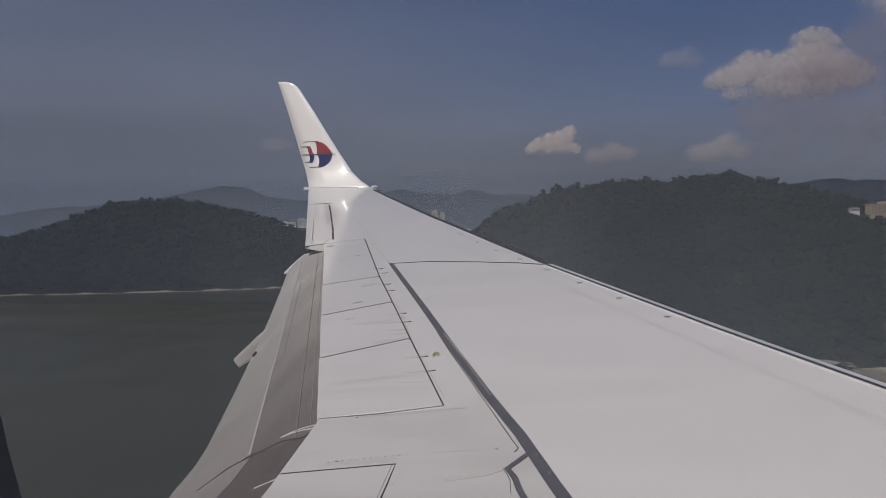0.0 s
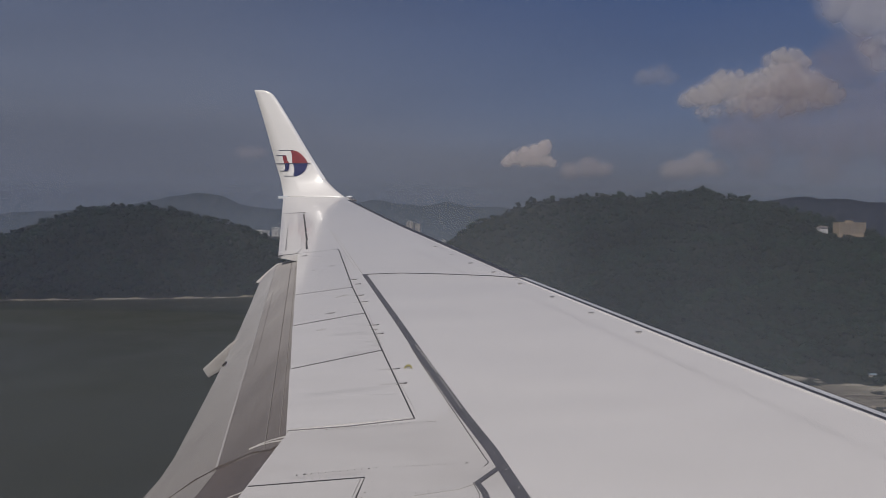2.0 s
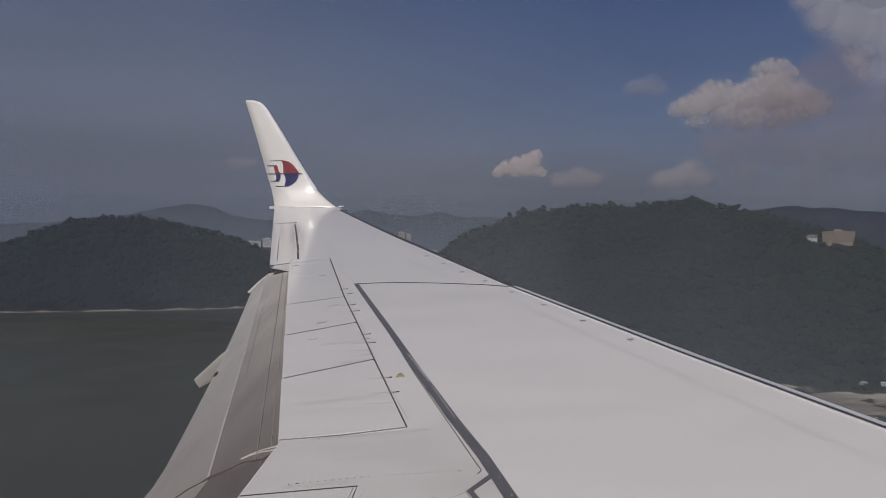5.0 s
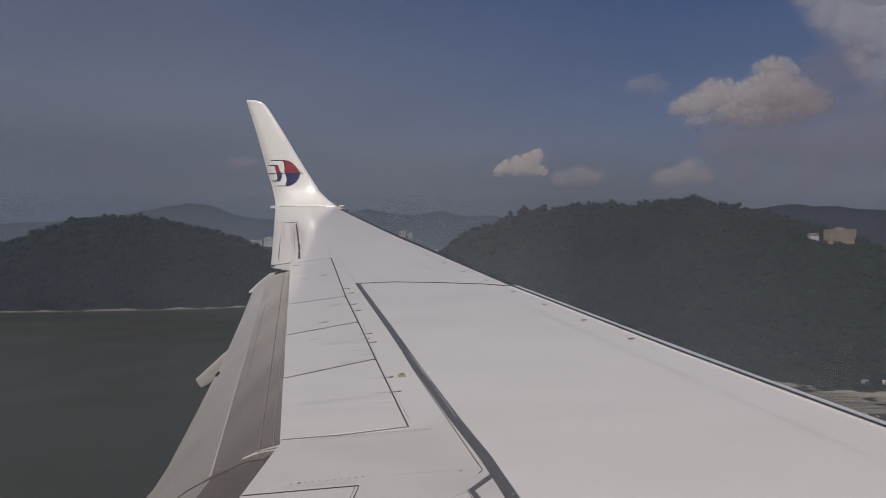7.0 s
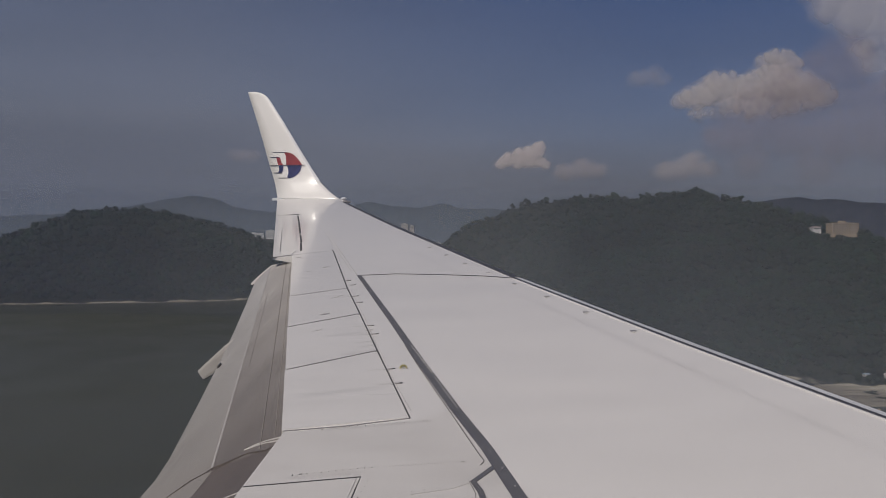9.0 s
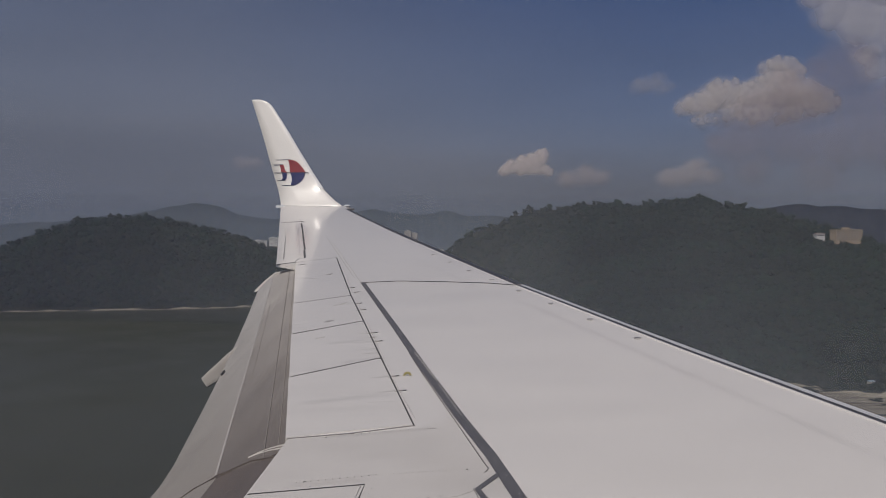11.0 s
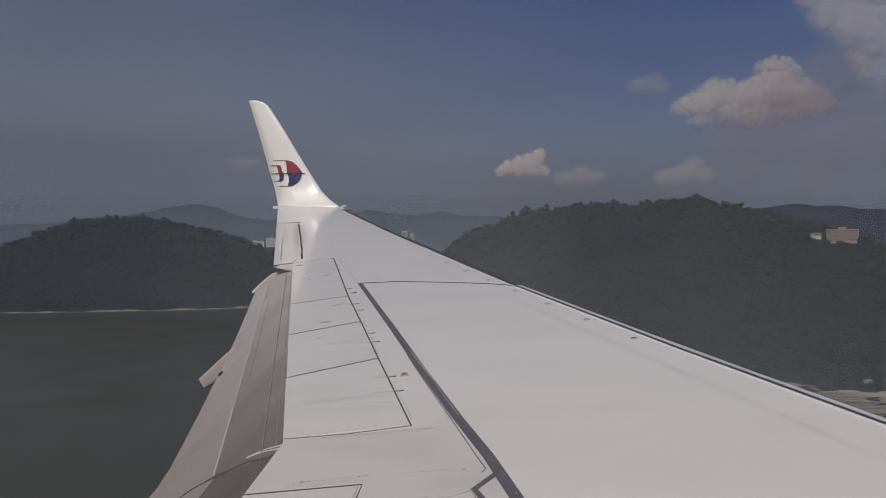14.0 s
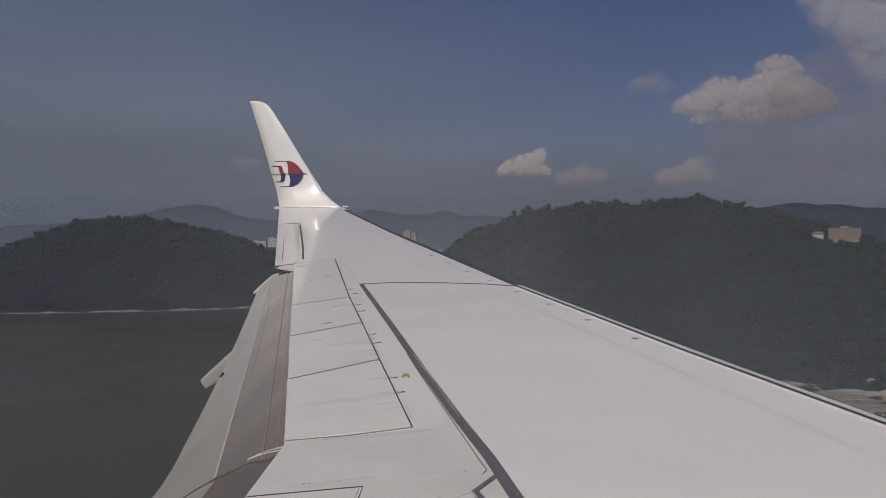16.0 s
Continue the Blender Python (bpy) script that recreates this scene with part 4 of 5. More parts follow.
# outboard end plate of the flap
rings = []
for a, b, c in ((fore_a[0], fore_b[0], aft_b[0]),):
    path = [a + Vector((0.05, 0.03, 0.02)), a.lerp(b, 0.5) + Vector((0, 0.03, 0.018)), b + Vector((0, 0.03, 0.012)), b.lerp(c, 0.55) + Vector((-0.01, 0.03, 0.02)),
            c + Vector((-0.05, 0.03, -0.015))]
    for i, p in enumerate(path):
        hgt = (0.05, 0.10, 0.12, 0.09, 0.02)[i]
        rings.append([p + Vector((0, 0.02, 0)), p + Vector((0, -0.03, 0)), p + Vector((0, -0.03, -hgt)), p + Vector((0, 0.02, -hgt))])
part("flap_end", loft(rings), PANEL, aft, "pale end rib of the flap")

# inboard flap, below the straight trailing edge
in_a = [Vector((-1.345, 3.806, -1.091)), Vector((-1.34, 3.4, -1.16)), Vector((-1.33, 2.6, -1.29)), Vector((-1.33, 0.6, -1.60))]
in_b = [Vector((-1.772, 3.758, -1.249)), Vector((-1.775, 3.55, -1.305)), Vector((-1.80, 2.8, -1.43)), Vector((-1.85, 0.6, -1.76))]
in_c = [Vector((-2.61, 4.49, -1.70)), Vector((-2.64, 4.30, -1.80)), Vector((-2.66, 3.3, -1.95)), Vector((-2.68, 1.0, -2.25))]
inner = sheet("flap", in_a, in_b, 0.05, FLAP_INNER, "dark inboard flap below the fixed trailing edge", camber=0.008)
sheet("flap", in_b, in_c, 0.05, FLAP_LIGHT, "light grey inboard aft flap section", camber=0.02)
strip3("flap_joint", [(-1.40, 3.835, -1.092), (-1.456, 3.800, -1.119), (-1.493, 3.774, -1.138), (-1.609, 3.811, -1.169), (-1.695, 3.777, -1.207), (-1.768, 3.754, -1.236),
                      (-1.828, 3.795, -1.278), (-1.934, 3.840, -1.339), (-2.140, 3.887, -1.488)], 0.006, FLAP_INNER, inner, 0.004, "dark rubber joint between flap sections")
seal = [Vector(p) for p in ((-1.374, 3.879, -1.071), (-1.469, 3.893, -1.100), (-1.544, 3.902, -1.124), (-1.602, 3.891, -1.146), (-1.649, 3.871, -1.168))]
strip3("strake", seal, 0.003, PANEL, flap, 0.000, "bright metal seal bracket")
strip3("strake", [p + Vector((0.016, -0.05, -0.008)) * (1 - i / 4.2) for i, p in enumerate(seal)], 0.003, PANEL, flap, 0.001, "bright metal seal bracket")
strip3("strake", [(-1.36, 3.36, -1.155), (-1.45, 3.345, -1.205), (-1.50, 3.335, -1.225), (-1.55, 3.32, -1.245)], 0.004, PANEL, inner, 0.003, "bright metal seal bracket")


def fairing(nose_p, tail_p, half, height, label):
    """A canoe-shaped cover of the flap track under the wing."""
    a, b = Vector(nose_p), Vector(tail_p)
    run = (a - b).normalized()
    rise = Vector((-run.z, 0, run.x))
    rings = []
    for i in range(9):
        t = i / 8
        s = max(0.1, math.sin(math.pi * min(0.5, 0.06 + t * 0.8)) ** 0.8) * (1 - 0.45 * max(0, t - 0.6) / 0.4)
        c = a.lerp(b, t)
        rings.append([c + Vector((0, half * s * math.copysign(abs(math.cos(q)) ** 0.5, math.cos(q)), 0)) + rise * height * s * math.copysign(abs(math.sin(q)) ** 0.5, math.sin(q)) for q in (2 * math.pi * (j + 0.5) / 12 for j in range(12))])
    part("track_fairing", loft(rings), FLAP_LIGHT, airliner, label)


fairing((-2.57, 6.90, -0.85), (-3.352, 6.90, -1.40), 0.05, 0.098, "white flap track fairing below the wing")

# ---- winglet ----
WL = [  # z, outboard place, leading edge, trailing edge
    (0.527, 15.47, -4.481, -5.843), (0.575, 15.512, -4.56, -5.85), (0.69, 15.580, -4.75, -5.895), (0.80, 15.636, -4.89, -5.937), (0.90, 15.682, -5.01, -5.975),
    (1.06, 15.720, -5.13, -6.037), (1.234, 15.755, -5.255, -6.105), (1.70, 15.820, -5.565, -6.262), (2.124, 15.889, -5.84, -6.41), (2.60, 15.99, -6.175, -6.60), (2.71, 16.006, -6.265, -6.64), (2.765, 16.012, -6.34, -6.66), (2.81, 16.017, -6.48, -6.675)]
rings = []
for i, (z, u, a, b) in enumerate(WL):
    c = a - b
    lean = 0.12 if i > 5 else (1.0, 0.75, 0.5, 0.4, 0.3, 0.2)[i]
    th = 0.035 * c + 0.012
    n = Vector((0, -1, 0)).lerp(Vector((0, 0, 1)), min(1, lean)).normalized()
    prof = [(0, 0.2), (0.02, 0.6), (0.10, 0.92), (0.35, 1.0), (0.65, 1.0), (1, 0.92)]
    front = [Vector((a - c * t, u, z)) + n * th * (q - 1.0) for t, q in prof]
    rear = [Vector((a - c * t, u, z)) - n * th * (1.9 - 1.7 * abs(t - 0.3)) for t, q in reversed(prof)]
    rings.append(front + rear)
winglet = part("winglet", loft(rings), WINGLET, airliner, "tall white blended winglet with a red and blue emblem", smooth=True)


def wl_place(w, z, off=0.005):
    k = (z - 0.96) / 0.55
    return Vector((w, 15.696 + k * 0.0975 - off, z))


def emblem(name, outline, mat, label=""):
    bm = bmesh.new()
    bm.faces.new([bm.verts.new(wl_place(w, z)) for w, z in outline])
    bmesh.ops.solidify(bm, geom=list(bm.faces), thickness=0.004)
    part(name, bm, mat, winglet, label)


emblem("emblem_shape", [(-5.80, 1.502), (-5.73, 1.502), (-5.656, 1.487), (-5.59, 1.452), (-5.535, 1.405), (-5.454, 1.315), (-5.40, 1.238), (-5.74, 1.238), (-5.745, 1.33), (-5.76, 1.43)],
       RED, "red quarter shape of the emblem")
emblem("emblem_shape", [(-5.73, 1.222), (-5.41, 1.222), (-5.425, 1.14), (-5.46, 1.07), (-5.52, 1.012), (-5.58, 0.978), (-5.69, 0.962), (-5.70, 1.0), (-5.68, 1.07), (-5.69, 1.15)],
       BLUE, "blue quarter shape of the emblem")
emblem("emblem_shape", [(-5.965, 1.40), (-5.885, 1.40), (-5.86, 1.34), (-5.848, 1.29), (-5.80, 1.238), (-5.915, 1.238), (-5.935, 1.30)], RED, "small red shape of the emblem")
emblem("emblem_shape", [(-5.90, 1.222), (-5.80, 1.222), (-5.80, 1.13), (-5.83, 1.075), (-5.91, 1.07), (-5.885, 1.12)], BLUE, "small blue shape of the emblem")
for w0, w1, z in ((-6.05, -5.74, 1.503), (-6.095, -5.90, 1.400), (-6.088, -5.34, 1.230), (-5.995, -5.84, 1.074), (-5.89, -5.62, 0.966)):
    emblem("emblem_bar", [(w0, z - 0.006), (w0, z + 0.006), (w1, z + 0.007), (w1 + 0.012, z), (w1, z - 0.007)], NAVY, "thin navy bar of the emblem")
# near-white strip along the winglet's leading edge
rings = []
for z, u, a, b in WL[4:11]:
    c, lean = a - b, Vector((0, -1, 0.12)).normalized()
    th = 0.035 * c + 0.012
    for_edge = [Vector((a + 0.004, u, z)) + lean * th * -0.75, Vector((a - 0.05 * c, u, z)) + lean * (th * -0.2 + 0.004), Vector((a - 0.075 * c, u, z)) + lean * (th * -0.13 + 0.004)]
    rings.append(for_edge + [p - lean * 0.012 for p in reversed(for_edge)])
part("edge_strip", loft(rings), EDGE_PALE, winglet, "near-white strip along the winglet's leading edge", smooth=False)
# tip lights and the joint of winglet and wing
ribbon("winglet_joint", [(-5.84, 15.48), (-5.2, 15.48), (-4.75, 15.45)], 0.02, STEEL, 0.006)
bm = bmesh.new()
bmesh.ops.create_uvsphere(bm, u_segments=12, v_segments=8, radius=1.0)
bmesh.ops.transform(bm, matrix=Matrix.Translation(top(-4.40, 15.36, 0.02)) @ Matrix.Diagonal((0.07, 0.03, 0.022, 1)), verts=bm.verts)
part("tip_light", bm, LENS, wing, "clear glass tip light", smooth=True)
slab("light_housing", [(-4.42, 15.3), (-4.36, 15.3), (-4.08, 14.75), (-4.14, 14.7)], STEEL, 0.016, 0.03, label="grey housing of the tip light")
slab("tail_light", [(-5.93, 15.44), (-5.93, 15.56), (-5.72, 15.52), (-5.72, 15.42)], LENS, 0.02, 0.05, label="pale tail light fitting")


# ---- fuselage barrel with the window ----
R_OUT, R_IN, AX_Z, AX_Y = 1.88, 1.80, -0.35, -1.66
WIN_W, WIN_Z, HALF_W, HALF_H = -0.036, 0.02, 0.1415, 0.19


def on_barrel(w, z, r):
    return Vector((w, AX_Y + math.sqrt(max(0.0, r * r - (z - AX_Z) ** 2)), z))


def oval(n, grow=0.0):
    out = []
    for i in range(n):
        a = 2 * math.pi * i / n
        c, s = math.cos(a), math.sin(a)
        out.append((WIN_W + (HALF_W + grow) * math.copysign(abs(c) ** 0.48, c), WIN_Z + (HALF_H + grow) * math.copysign(abs(s) ** 0.62, s)))
    return out


def barrel(name, r, mat, label, w0=-7.0, w1=7.0):
    """A tube skin with the window's opening left free, closed at both ends."""
    bm = bmesh.new()
    zs = (-0.30, 0.42)
    box_w = (-0.35, 0.35)
    a0 = math.asin((zs[0] - AX_Z) / r)
    a1 = math.asin((zs[1] - AX_Z) / r)
    angs = [a1 + (2 * math.pi - (a1 - a0)) * i / 40 for i in range(41)]
    cols = [w0, -3.5, box_w[0], box_w[1], 3.5, w1]
    for wa, wb in zip(cols, cols[1:]):
        for p, q in zip(angs, angs[1:]):
            bm.faces.new([bm.verts.new((w, AX_Y + r * math.cos(t), AX_Z + r * math.sin(t))) for w, t in ((wa, p), (wb, p), (wb, q), (wa, q))])
        if (wa, wb) != box_w:
            for i in range(6):
                p, q = a0 + (a1 - a0) * i / 6, a0 + (a1 - a0) * (i + 1) / 6
                bm.faces.new([bm.verts.new((w, AX_Y + r * math.cos(t), AX_Z + r * math.sin(t))) for w, t in ((wa, p), (wb, p), (wb, q), (wa, q))])
    n = 48
    rim = oval(n)
    outer = []
    for w, z in rim:
        dx, dz = w - WIN_W, z - WIN_Z
        k = min((box_w[1] - WIN_W if dx > 0 else box_w[0] - WIN_W) / dx if abs(dx) > 1e-9 else 1e9,
                (zs[1] - WIN_Z if dz > 0 else zs[0] - WIN_Z) / dz if abs(dz) > 1e-9 else 1e9)
        outer.append((WIN_W + dx * k, WIN_Z + dz * k))
    vi = [bm.verts.new(on_barrel(w, z, r)) for w, z in rim]
    vo = [bm.verts.new(on_barrel(w, z, r)) for w, z in outer]
    for i in range(n):
        j = (i + 1) % n
        bm.faces.new((vi[i], vi[j], vo[j], vo[i]))
        qa, qb = outer[i], outer[j]
        if abs(qa[0] - qb[0]) > 1e-6 and abs(qa[1] - qb[1]) > 1e-6:
            corner = (box_w[1] if qa[0] + qb[0] > 2 * WIN_W else box_w[0], zs[1] if qa[1] + qb[1] > 2 * WIN_Z else zs[0])
            bm.faces.new((vo[i], vo[j], bm.verts.new(on_barrel(corner[0], corner[1], r))))
    for w in (w0, w1):
        bm.faces.new([bm.verts.new((w, AX_Y + r * math.cos(2 * math.pi * i / 48), AX_Z + r * math.sin(2 * math.pi * i / 48))) for i in range(48)])
    bmesh.ops.remove_doubles(bm, verts=bm.verts, dist=0.0005)
    part(name, bm, mat, airliner, label)


barrel("fuselage", R_OUT, SKIN, "white fuselage skin around the cabin window")
barrel("cabin_lining", R_IN, LINING, "plain cabin wall lining", -6.9, 6.9)
bm = bmesh.new()
rim_o = [bm.verts.new(on_barrel(w, z, R_OUT + 0.002)) for w, z in oval(48)]
rim_i = [bm.verts.new(on_barrel(w, z, R_IN - 0.004)) for w, z in oval(48)]
rim_g = [bm.verts.new(on_barrel(w, z, R_IN - 0.008)) for w, z in oval(48, 0.03)]
for i in range(48):
    j = (i + 1) % 48
    bm.faces.new((rim_o[i], rim_o[j], rim_i[j], rim_i[i]))
    bm.faces.new((rim_i[i], rim_i[j], rim_g[j], rim_g[i]))
part("window_frame", bm, REVEAL_DARK, airliner, "black surround of the cabin window, coloured for its unlit reveal")
pane = []
for depth in (1.846, 1.852):
    pane.append([on_barrel(w, z, depth) for w, z in oval(48)])
bm = bmesh.new()
loops = [[bm.verts.new(p) for p in q] for q in pane]
bm.faces.new(loops[0])
bm.faces.new(list(reversed(loops[1])))
for i in range(48):
    j = (i + 1) % 48
    bm.faces.new((loops[0][i], loops[0][j], loops[1][j], loops[1][i]))
glass = part("window_pane", bm, pane_material(), airliner, "slightly milky acrylic window pane")
glass.visible_shadow = False


# ---- buildings ----
def box_bm(x0, x1, y0, y1, z0, z1, bevel=0.0):
    bm = bmesh.new()
    bmesh.ops.create_cube(bm, size=1.0)
    bmesh.ops.transform(bm, matrix=Matrix.Translation(((x0 + x1) / 2, (y0 + y1) / 2, (z0 + z1) / 2)) @ Matrix.Diagonal((x1 - x0, y1 - y0, z1 - z0, 1)), verts=bm.verts)
    if bevel:
        bmesh.ops.bevel(bm, geom=list(bm.edges), offset=bevel, segments=1, affect="EDGES")
    return bm


def gable_bm(x0, x1, y0, y1, z0, rise):
    bm = bmesh.new()
    ym = (y0 + y1) / 2
    p = [bm.verts.new(c) for c in ((x0, y0, z0), (x1, y0, z0), (x1, y1, z0), (x0, y1, z0), (x0 + 0.15 * (x1 - x0), ym, z0 + rise), (x1 - 0.15 * (x1 - x0), ym, z0 + rise))]
    for f in ((0, 1, 5, 4), (2, 3, 4, 5), (1, 2, 5), (3, 0, 4), (3, 2, 1, 0)):
        bm.faces.new([p[i] for i in f])
    return bm


def block(name, wx, dy, storeys, mat, label, category, pitched=False, storey=3.2, bays=0, group=""):
    """A building on its base at the origin: wall, roof, a recessed window band for each storey, piers between bays."""
    b = new(name)
    tagged(b, label, category, group)
    hgt = storeys * storey
    part("wall", box_bm(-wx / 2, wx / 2, -dy / 2, dy / 2, -6, hgt, 0.05), mat, b)
    if pitched:
        part("roof", gable_bm(-wx / 2 - 0.8, wx / 2 + 0.8, -dy / 2 - 0.8, dy / 2 + 0.8, hgt, min(4.5, dy * 0.25)), ROOF, b)
    else:
        part("roof", box_bm(-wx / 2 - 0.4, wx / 2 + 0.4, -dy / 2 - 0.4, dy / 2 + 0.4, hgt, hgt + 1.0, 0.1), mat, b)
        part("stair_head", box_bm(-wx * 0.12, wx * 0.1, -dy * 0.2, dy * 0.2, hgt + 1.0, hgt + 4.0, 0.1), mat, b)
    for s in range(storeys):
        z0 = s * storey + 1.1
        part("window_band", box_bm(-wx / 2 + 0.8, wx / 2 - 0.8, -dy / 2 - 0.08, -dy / 2 + 0.3, z0, z0 + 1.45), GLASS, b)
    for i in range(bays + 1 if bays else 0):
        x = -wx / 2 + wx * i / bays
        part("pier", box_bm(x - 0.45, x + 0.45, -dy / 2 - 0.5, -dy / 2 + 0.2, 0, hgt), mat, b)
    return b


def stand(ob, x, y, turn, z=None):
    ob.matrix_world = pose(x, y, float(land_height(x, y)) if z is None else z, 0, 0, turn)
    return ob


stand(block("apartment_tower", 26, 22, 29, CONCRETE, "tall beige apartment tower beside a lower twin", "tower", bays=5), -152, 3150, -8)
stand(block("apartment_tower", 20, 20, 26, CONCRETE, "beige apartment tower joined to a taller one", "tower", bays=4), -124, 3162, -8)
stand(block("podium", 60, 30, 4, PALE, "pale car park podium below the towers", "building", bays=8), -138, 3128, -8)
for x, y, n in ((-260, 3350, 11), (-220, 3390, 12), (-60, 3360, 10), (-20, 3400, 12)):
    stand(block("apartment_block", 19, 15, n, PALE, "pale distant apartment block in the town", "building", bays=3, group="town blocks"), x, y, random.uniform(-15, 15))

town_kinds = [block("town_building", 30, 14, 2, PALE, "long low white building in the coastal town", "building", True, group="town buildings"),
              block("town_building", 16, 11, 2, PALE, "small pale house with a dull tiled roof", "house", True, group="town buildings"),
              block("town_building", 46, 16, 3, PALE, "long three-storey white building in the town", "building", False, bays=8, group="town buildings"),
              block("town_building", 22, 18, 4, PALE, "pale flat-roofed four-storey town building", "building", False, bays=4, group="town buildings")]
rng = random.Random(14)
spots = []
while len(spots) < 70:
    y = rng.uniform(2500, 3700)
    x = rng.gauss(0.02, 0.05) * y
    if x / y > 0.16 or x / y < -0.1 or float(land_height(x, y)) > 45 or any(math.hypot(x - a, y - b) < 38 for a, b in spots):
        continue
    if math.hypot(x + 138, y - 3145) < 75:
        continue
    spots.append((x, y))
for i, (x, y) in enumerate(spots):
    src = town_kinds[i % 4]
    m = pose(x, y, float(land_height(x, y)), 0, 0, rng.uniform(-35, 35))
    if i < 4:
        src.matrix_world = m
    else:
        copy_thing(src, m)

# ochre block and its annexe on the wooded flank; white blocks on the far shore
stand(block("hillside_block", 44, 14, 5, OCHRE, "ochre five-storey block standing among hillside trees", "building", bays=9), HOUSE[0], HOUSE[1], 12, float(land_height(*HOUSE)) + 3)
stand(block("hillside_annexe", 13, 9, 1, PALE, "low white annexe beside the ochre block", "building", True), HOUSE[0] - 42, HOUSE[1] - 4, 8, float(land_height(HOUSE[0] - 42, HOUSE[1] - 4)) + 4)
for x, y, w, n in ((-630, 2636, 62, 6), (-580, 2660, 30, 8)):
    stand(block("bay_block", w, 18, n, PALE, "white arcaded block on a wooded rise beyond the headland", "building", bays=8, group="bay blocks"), x, y, 10)


# huts and an upturned boat at the back of the beach
def hut(name, wx, dy, mat, label):
    h = new(name)
    tagged(h, label, "hut", "beach huts")
    part("wall", box_bm(-wx / 2, wx / 2, -dy / 2, dy / 2, -1.5, 1.7, 0.05), CONCRETE, h)
    part("roof", gable_bm(-wx / 2 - 0.6, wx / 2 + 0.6, -dy / 2 - 0.6, dy / 2 + 0.6, 1.7, 0.9), mat, h)
    part("doorway", box_bm(-0.5, 0.5, -dy / 2 - 0.05, -dy / 2 + 0.2, 0, 1.6), DARK, h)
    return h


for x, y, w, mat, label, turn in ((334, 645, 9, TIN_BLUE, "small beach hut with a faded blue tin roof", 12), (346, 636, 7, CONCRETE, "small beach hut with a greyish roof", -20),
                                  (356, 646, 10, TIN_BLUE, "small beach hut with a faded blue tin roof", 30), (322, 655, 7, ROOF, "small beach hut with a dull dark roof", 5),
                                  (362, 628, 8, RED_TILE, "small beach hut with a dull red roof", -8)):
    stand(hut("beach_hut", w * 0.55, 3.2, mat, label), x + 14, y + 2, turn)


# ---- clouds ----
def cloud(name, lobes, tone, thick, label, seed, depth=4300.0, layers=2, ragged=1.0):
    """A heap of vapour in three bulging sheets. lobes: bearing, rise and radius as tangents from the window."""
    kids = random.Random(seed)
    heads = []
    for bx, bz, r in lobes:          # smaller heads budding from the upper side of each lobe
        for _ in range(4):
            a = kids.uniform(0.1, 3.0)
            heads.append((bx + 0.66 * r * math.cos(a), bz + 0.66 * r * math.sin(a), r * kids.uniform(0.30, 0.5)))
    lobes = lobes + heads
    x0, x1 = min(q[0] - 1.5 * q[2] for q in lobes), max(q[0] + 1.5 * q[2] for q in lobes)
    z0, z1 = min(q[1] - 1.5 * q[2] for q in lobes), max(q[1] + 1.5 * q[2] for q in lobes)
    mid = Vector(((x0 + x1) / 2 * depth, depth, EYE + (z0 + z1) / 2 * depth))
    step = 0.0016
    xs, zs = np.arange(x0, x1, step), np.arange(z0, z1, step)
    gx, gz = np.meshgrid(xs, zs)
    verts, faces, dens = [], [], []
    for k in range(layers):
        den = np.full(gx.shape, -0.6)
        bulge = np.zeros(gx.shape)
        for bx, bz, r in lobes:
            q = 1 - ((gx - bx) ** 2 + ((gz - bz) * np.where(gz < bz, 1.35, 1.0)) ** 2) / (r * r)
            den = np.maximum(den, q * (1.0 - 0.12 * k))
            bulge = np.maximum(bulge, (0.004 + 0.42 * r) * np.clip(q, 0, 1) ** 0.8)
        foot = np.median([q[1] for q in lobes]) - np.median([q[2] for q in lobes])
        den = den - 1.0 * np.clip((foot - gz) / (1.2 * max(q[2] for q in lobes)), 0, 1.5)
        wob = wobble(gx * depth, gz * depth, 130, seed + k)
        fine = wobble(gx * depth, gz * depth, 45, seed + 7 + k)
        y = (-bulge * 0.24 + k * 0.03) * depth - 1.5 * wob
        base = len(verts)
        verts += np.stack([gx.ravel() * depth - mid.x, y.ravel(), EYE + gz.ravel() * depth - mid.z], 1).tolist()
        dens += (den + ragged * (0.30 * wob + 0.16 * fine)).ravel().tolist()
        m = len(xs)
        d0 = den
        for j in range(len(zs) - 1):
            for i in range(m - 1):
                if max(d0[j, i], d0[j, i + 1], d0[j + 1, i], d0[j + 1, i + 1]) > -0.55:
                    faces.append((base + j * m + i, base + j * m + i + 1, base + (j + 1) * m + i + 1, base + (j + 1) * m + i))
    ob = mesh_object(name, verts, faces, cloud_material(name + "_vapour", tone, thick), smooth=True)
    ob.data.attributes.new("vapour", "FLOAT", "POINT").data.foreach_set("value", np.array(dens, dtype=np.float32))
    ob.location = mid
    tagged(ob, label, "cloud")


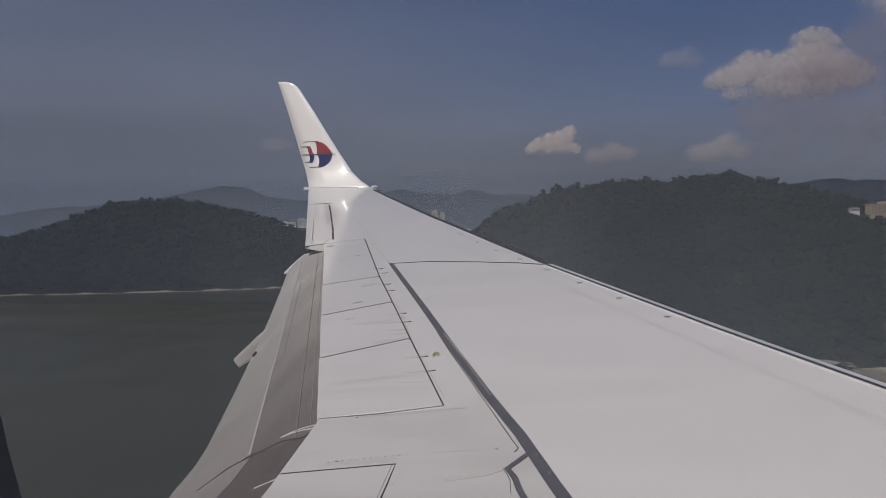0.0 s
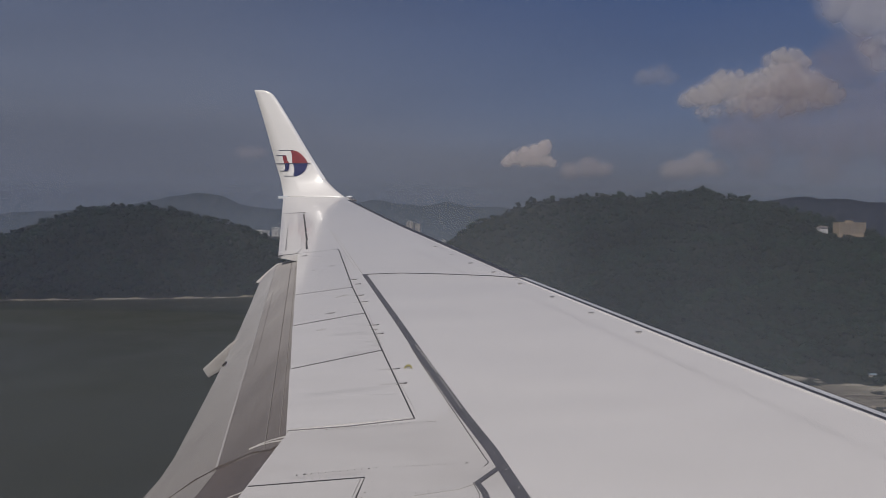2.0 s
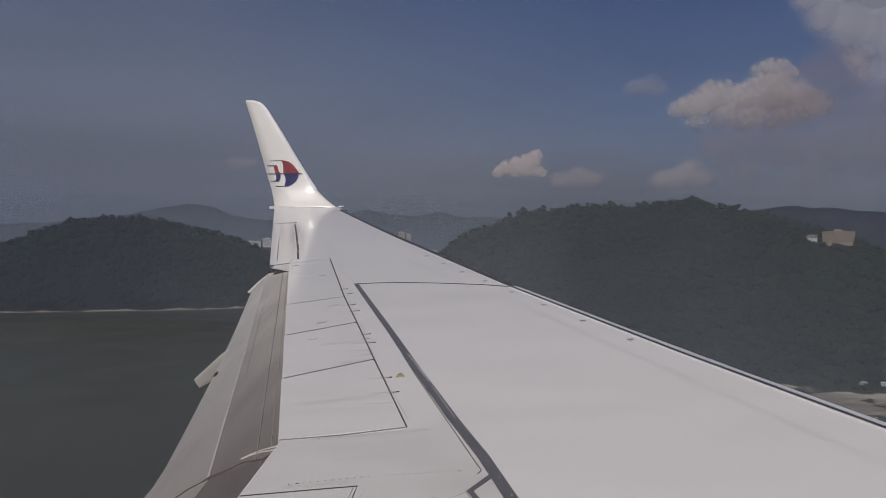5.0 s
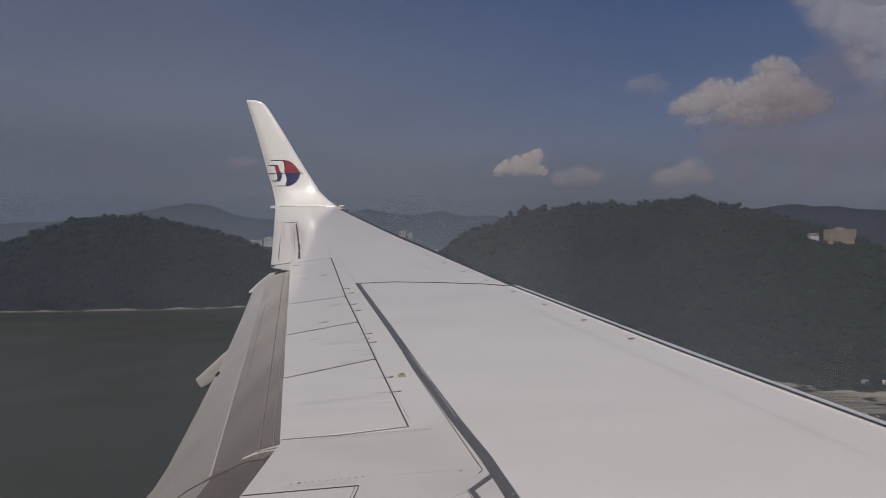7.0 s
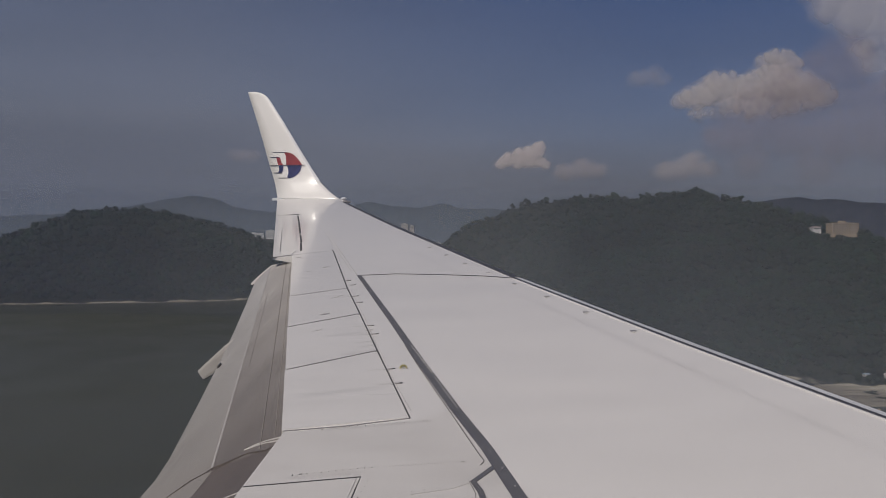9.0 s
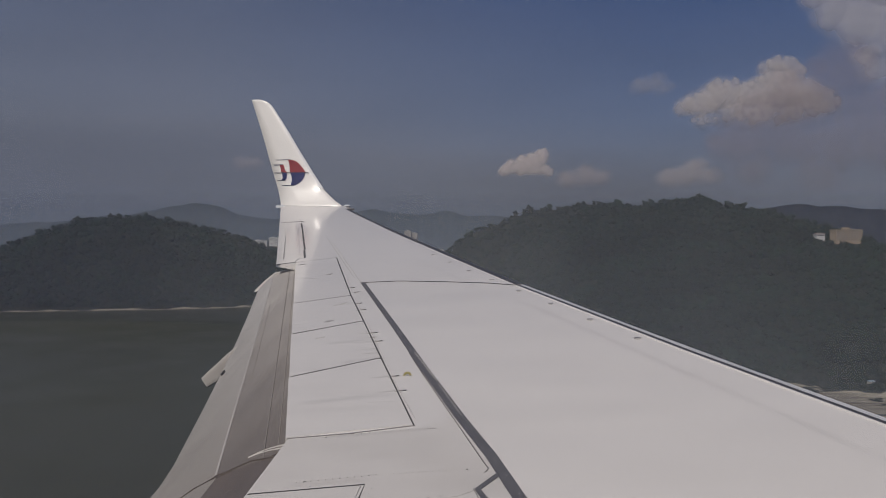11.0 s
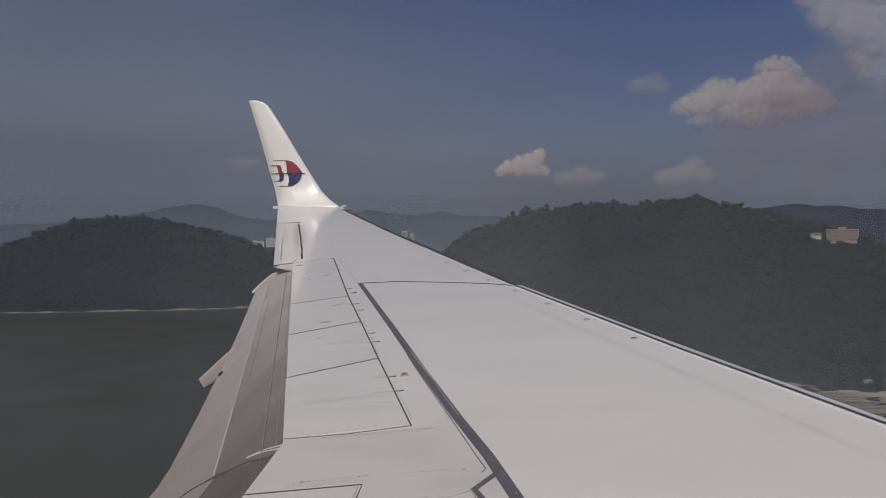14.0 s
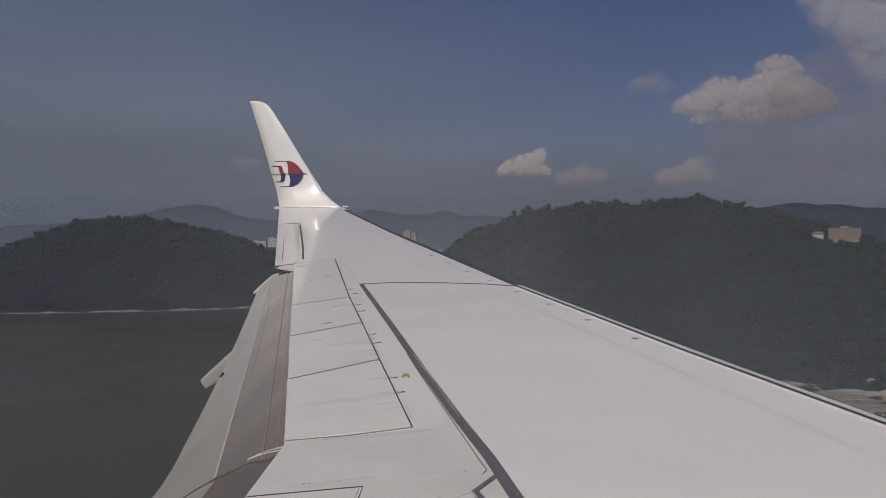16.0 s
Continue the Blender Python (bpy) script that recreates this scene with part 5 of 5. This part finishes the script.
cloud("cumulus", [(0.076, 0.0755, 0.010), (0.087, 0.080, 0.0135), (0.0996, 0.082, 0.0155), (0.113, 0.086, 0.015), (0.1206, 0.095, 0.0095), (0.1235, 0.1005, 0.0055), (0.110, 0.0775, 0.013),
                  (0.095, 0.0755, 0.011), (0.121, 0.077, 0.011), (0.130, 0.073, 0.008)], (0.80, 0.70, 0.66), 0.54, "small bright cumulus cloud low over the hills", 41)
cloud("cloud_wisp", [(0.1565, 0.063, 0.0157), (0.178, 0.067, 0.017), (0.1956, 0.066, 0.013)], (0.62, 0.55, 0.56), 0.32, "faint pinkish cloud wisp", 42)
cloud("cumulus", [(0.2845, 0.0647, 0.0157), (0.3165, 0.074, 0.017), (0.338, 0.0666, 0.0143), (0.32, 0.082, 0.0114), (0.299, 0.0625, 0.017)], (0.62, 0.56, 0.56), 0.36, "faint hazy cumulus cloud", 43)
cloud("cloud_wisp", [(0.249, 0.183, 0.0143), (0.2665, 0.186, 0.0143), (0.277, 0.180, 0.0114)], (0.55, 0.52, 0.54), 0.19, "thin grey cloud wisp", 44)
cloud("cumulus", [(0.309, 0.157, 0.0157), (0.327, 0.157, 0.023), (0.350, 0.168, 0.025), (0.360, 0.177, 0.016), (0.386, 0.168, 0.024), (0.407, 0.186, 0.016), (0.415, 0.208, 0.0135),
                  (0.431, 0.208, 0.0135), (0.438, 0.1985, 0.0150), (0.426, 0.170, 0.034), (0.454, 0.1666, 0.0286), (0.476, 0.158, 0.0214), (0.362, 0.146, 0.0243), (0.394, 0.142, 0.0257),
                  (0.3305, 0.139, 0.017), (0.433, 0.1455, 0.0286)], (0.60, 0.55, 0.54), 0.66, "large heaped cumulus cloud with a grey base", 45)
cloud("cloud_bank", [(0.3945, 0.110, 0.024), (0.4335, 0.110, 0.05), (0.490, 0.103, 0.057), (0.547, 0.1095, 0.064), (0.384, 0.075, 0.036), (0.469, 0.067, 0.043), (0.504, 0.159, 0.036),
                     (0.54, 0.152, 0.043), (0.60, 0.11, 0.07), (0.41, 0.125, 0.055), (0.37, 0.105, 0.045),
                     (0.45, 0.15, 0.055), (0.50, 0.19, 0.05)], (0.385, 0.315, 0.33), 0.38, "dim hazy cloud bank below the cumulus", 46, 4180.0, 1, 0.3)
cloud("cloud_bank", [(0.489, 0.272, 0.036), (0.5245, 0.258, 0.05), (0.567, 0.2435, 0.064), (0.546, 0.201, 0.043), (0.5746, 0.18, 0.057), (0.468, 0.293, 0.0286), (0.62, 0.22, 0.08), (0.55, 0.31, 0.06)],
      (0.72, 0.67, 0.66), 0.6, "broad grey cloud in the upper sky", 47, 4400.0, 1, 0.4)
cloud("cloud_wisp", [(-0.2606, 0.085, 0.0114), (-0.244, 0.0866, 0.010)], (0.7, 0.60, 0.60), 0.13, "tiny faint cloud wisp near the winglet", 48)
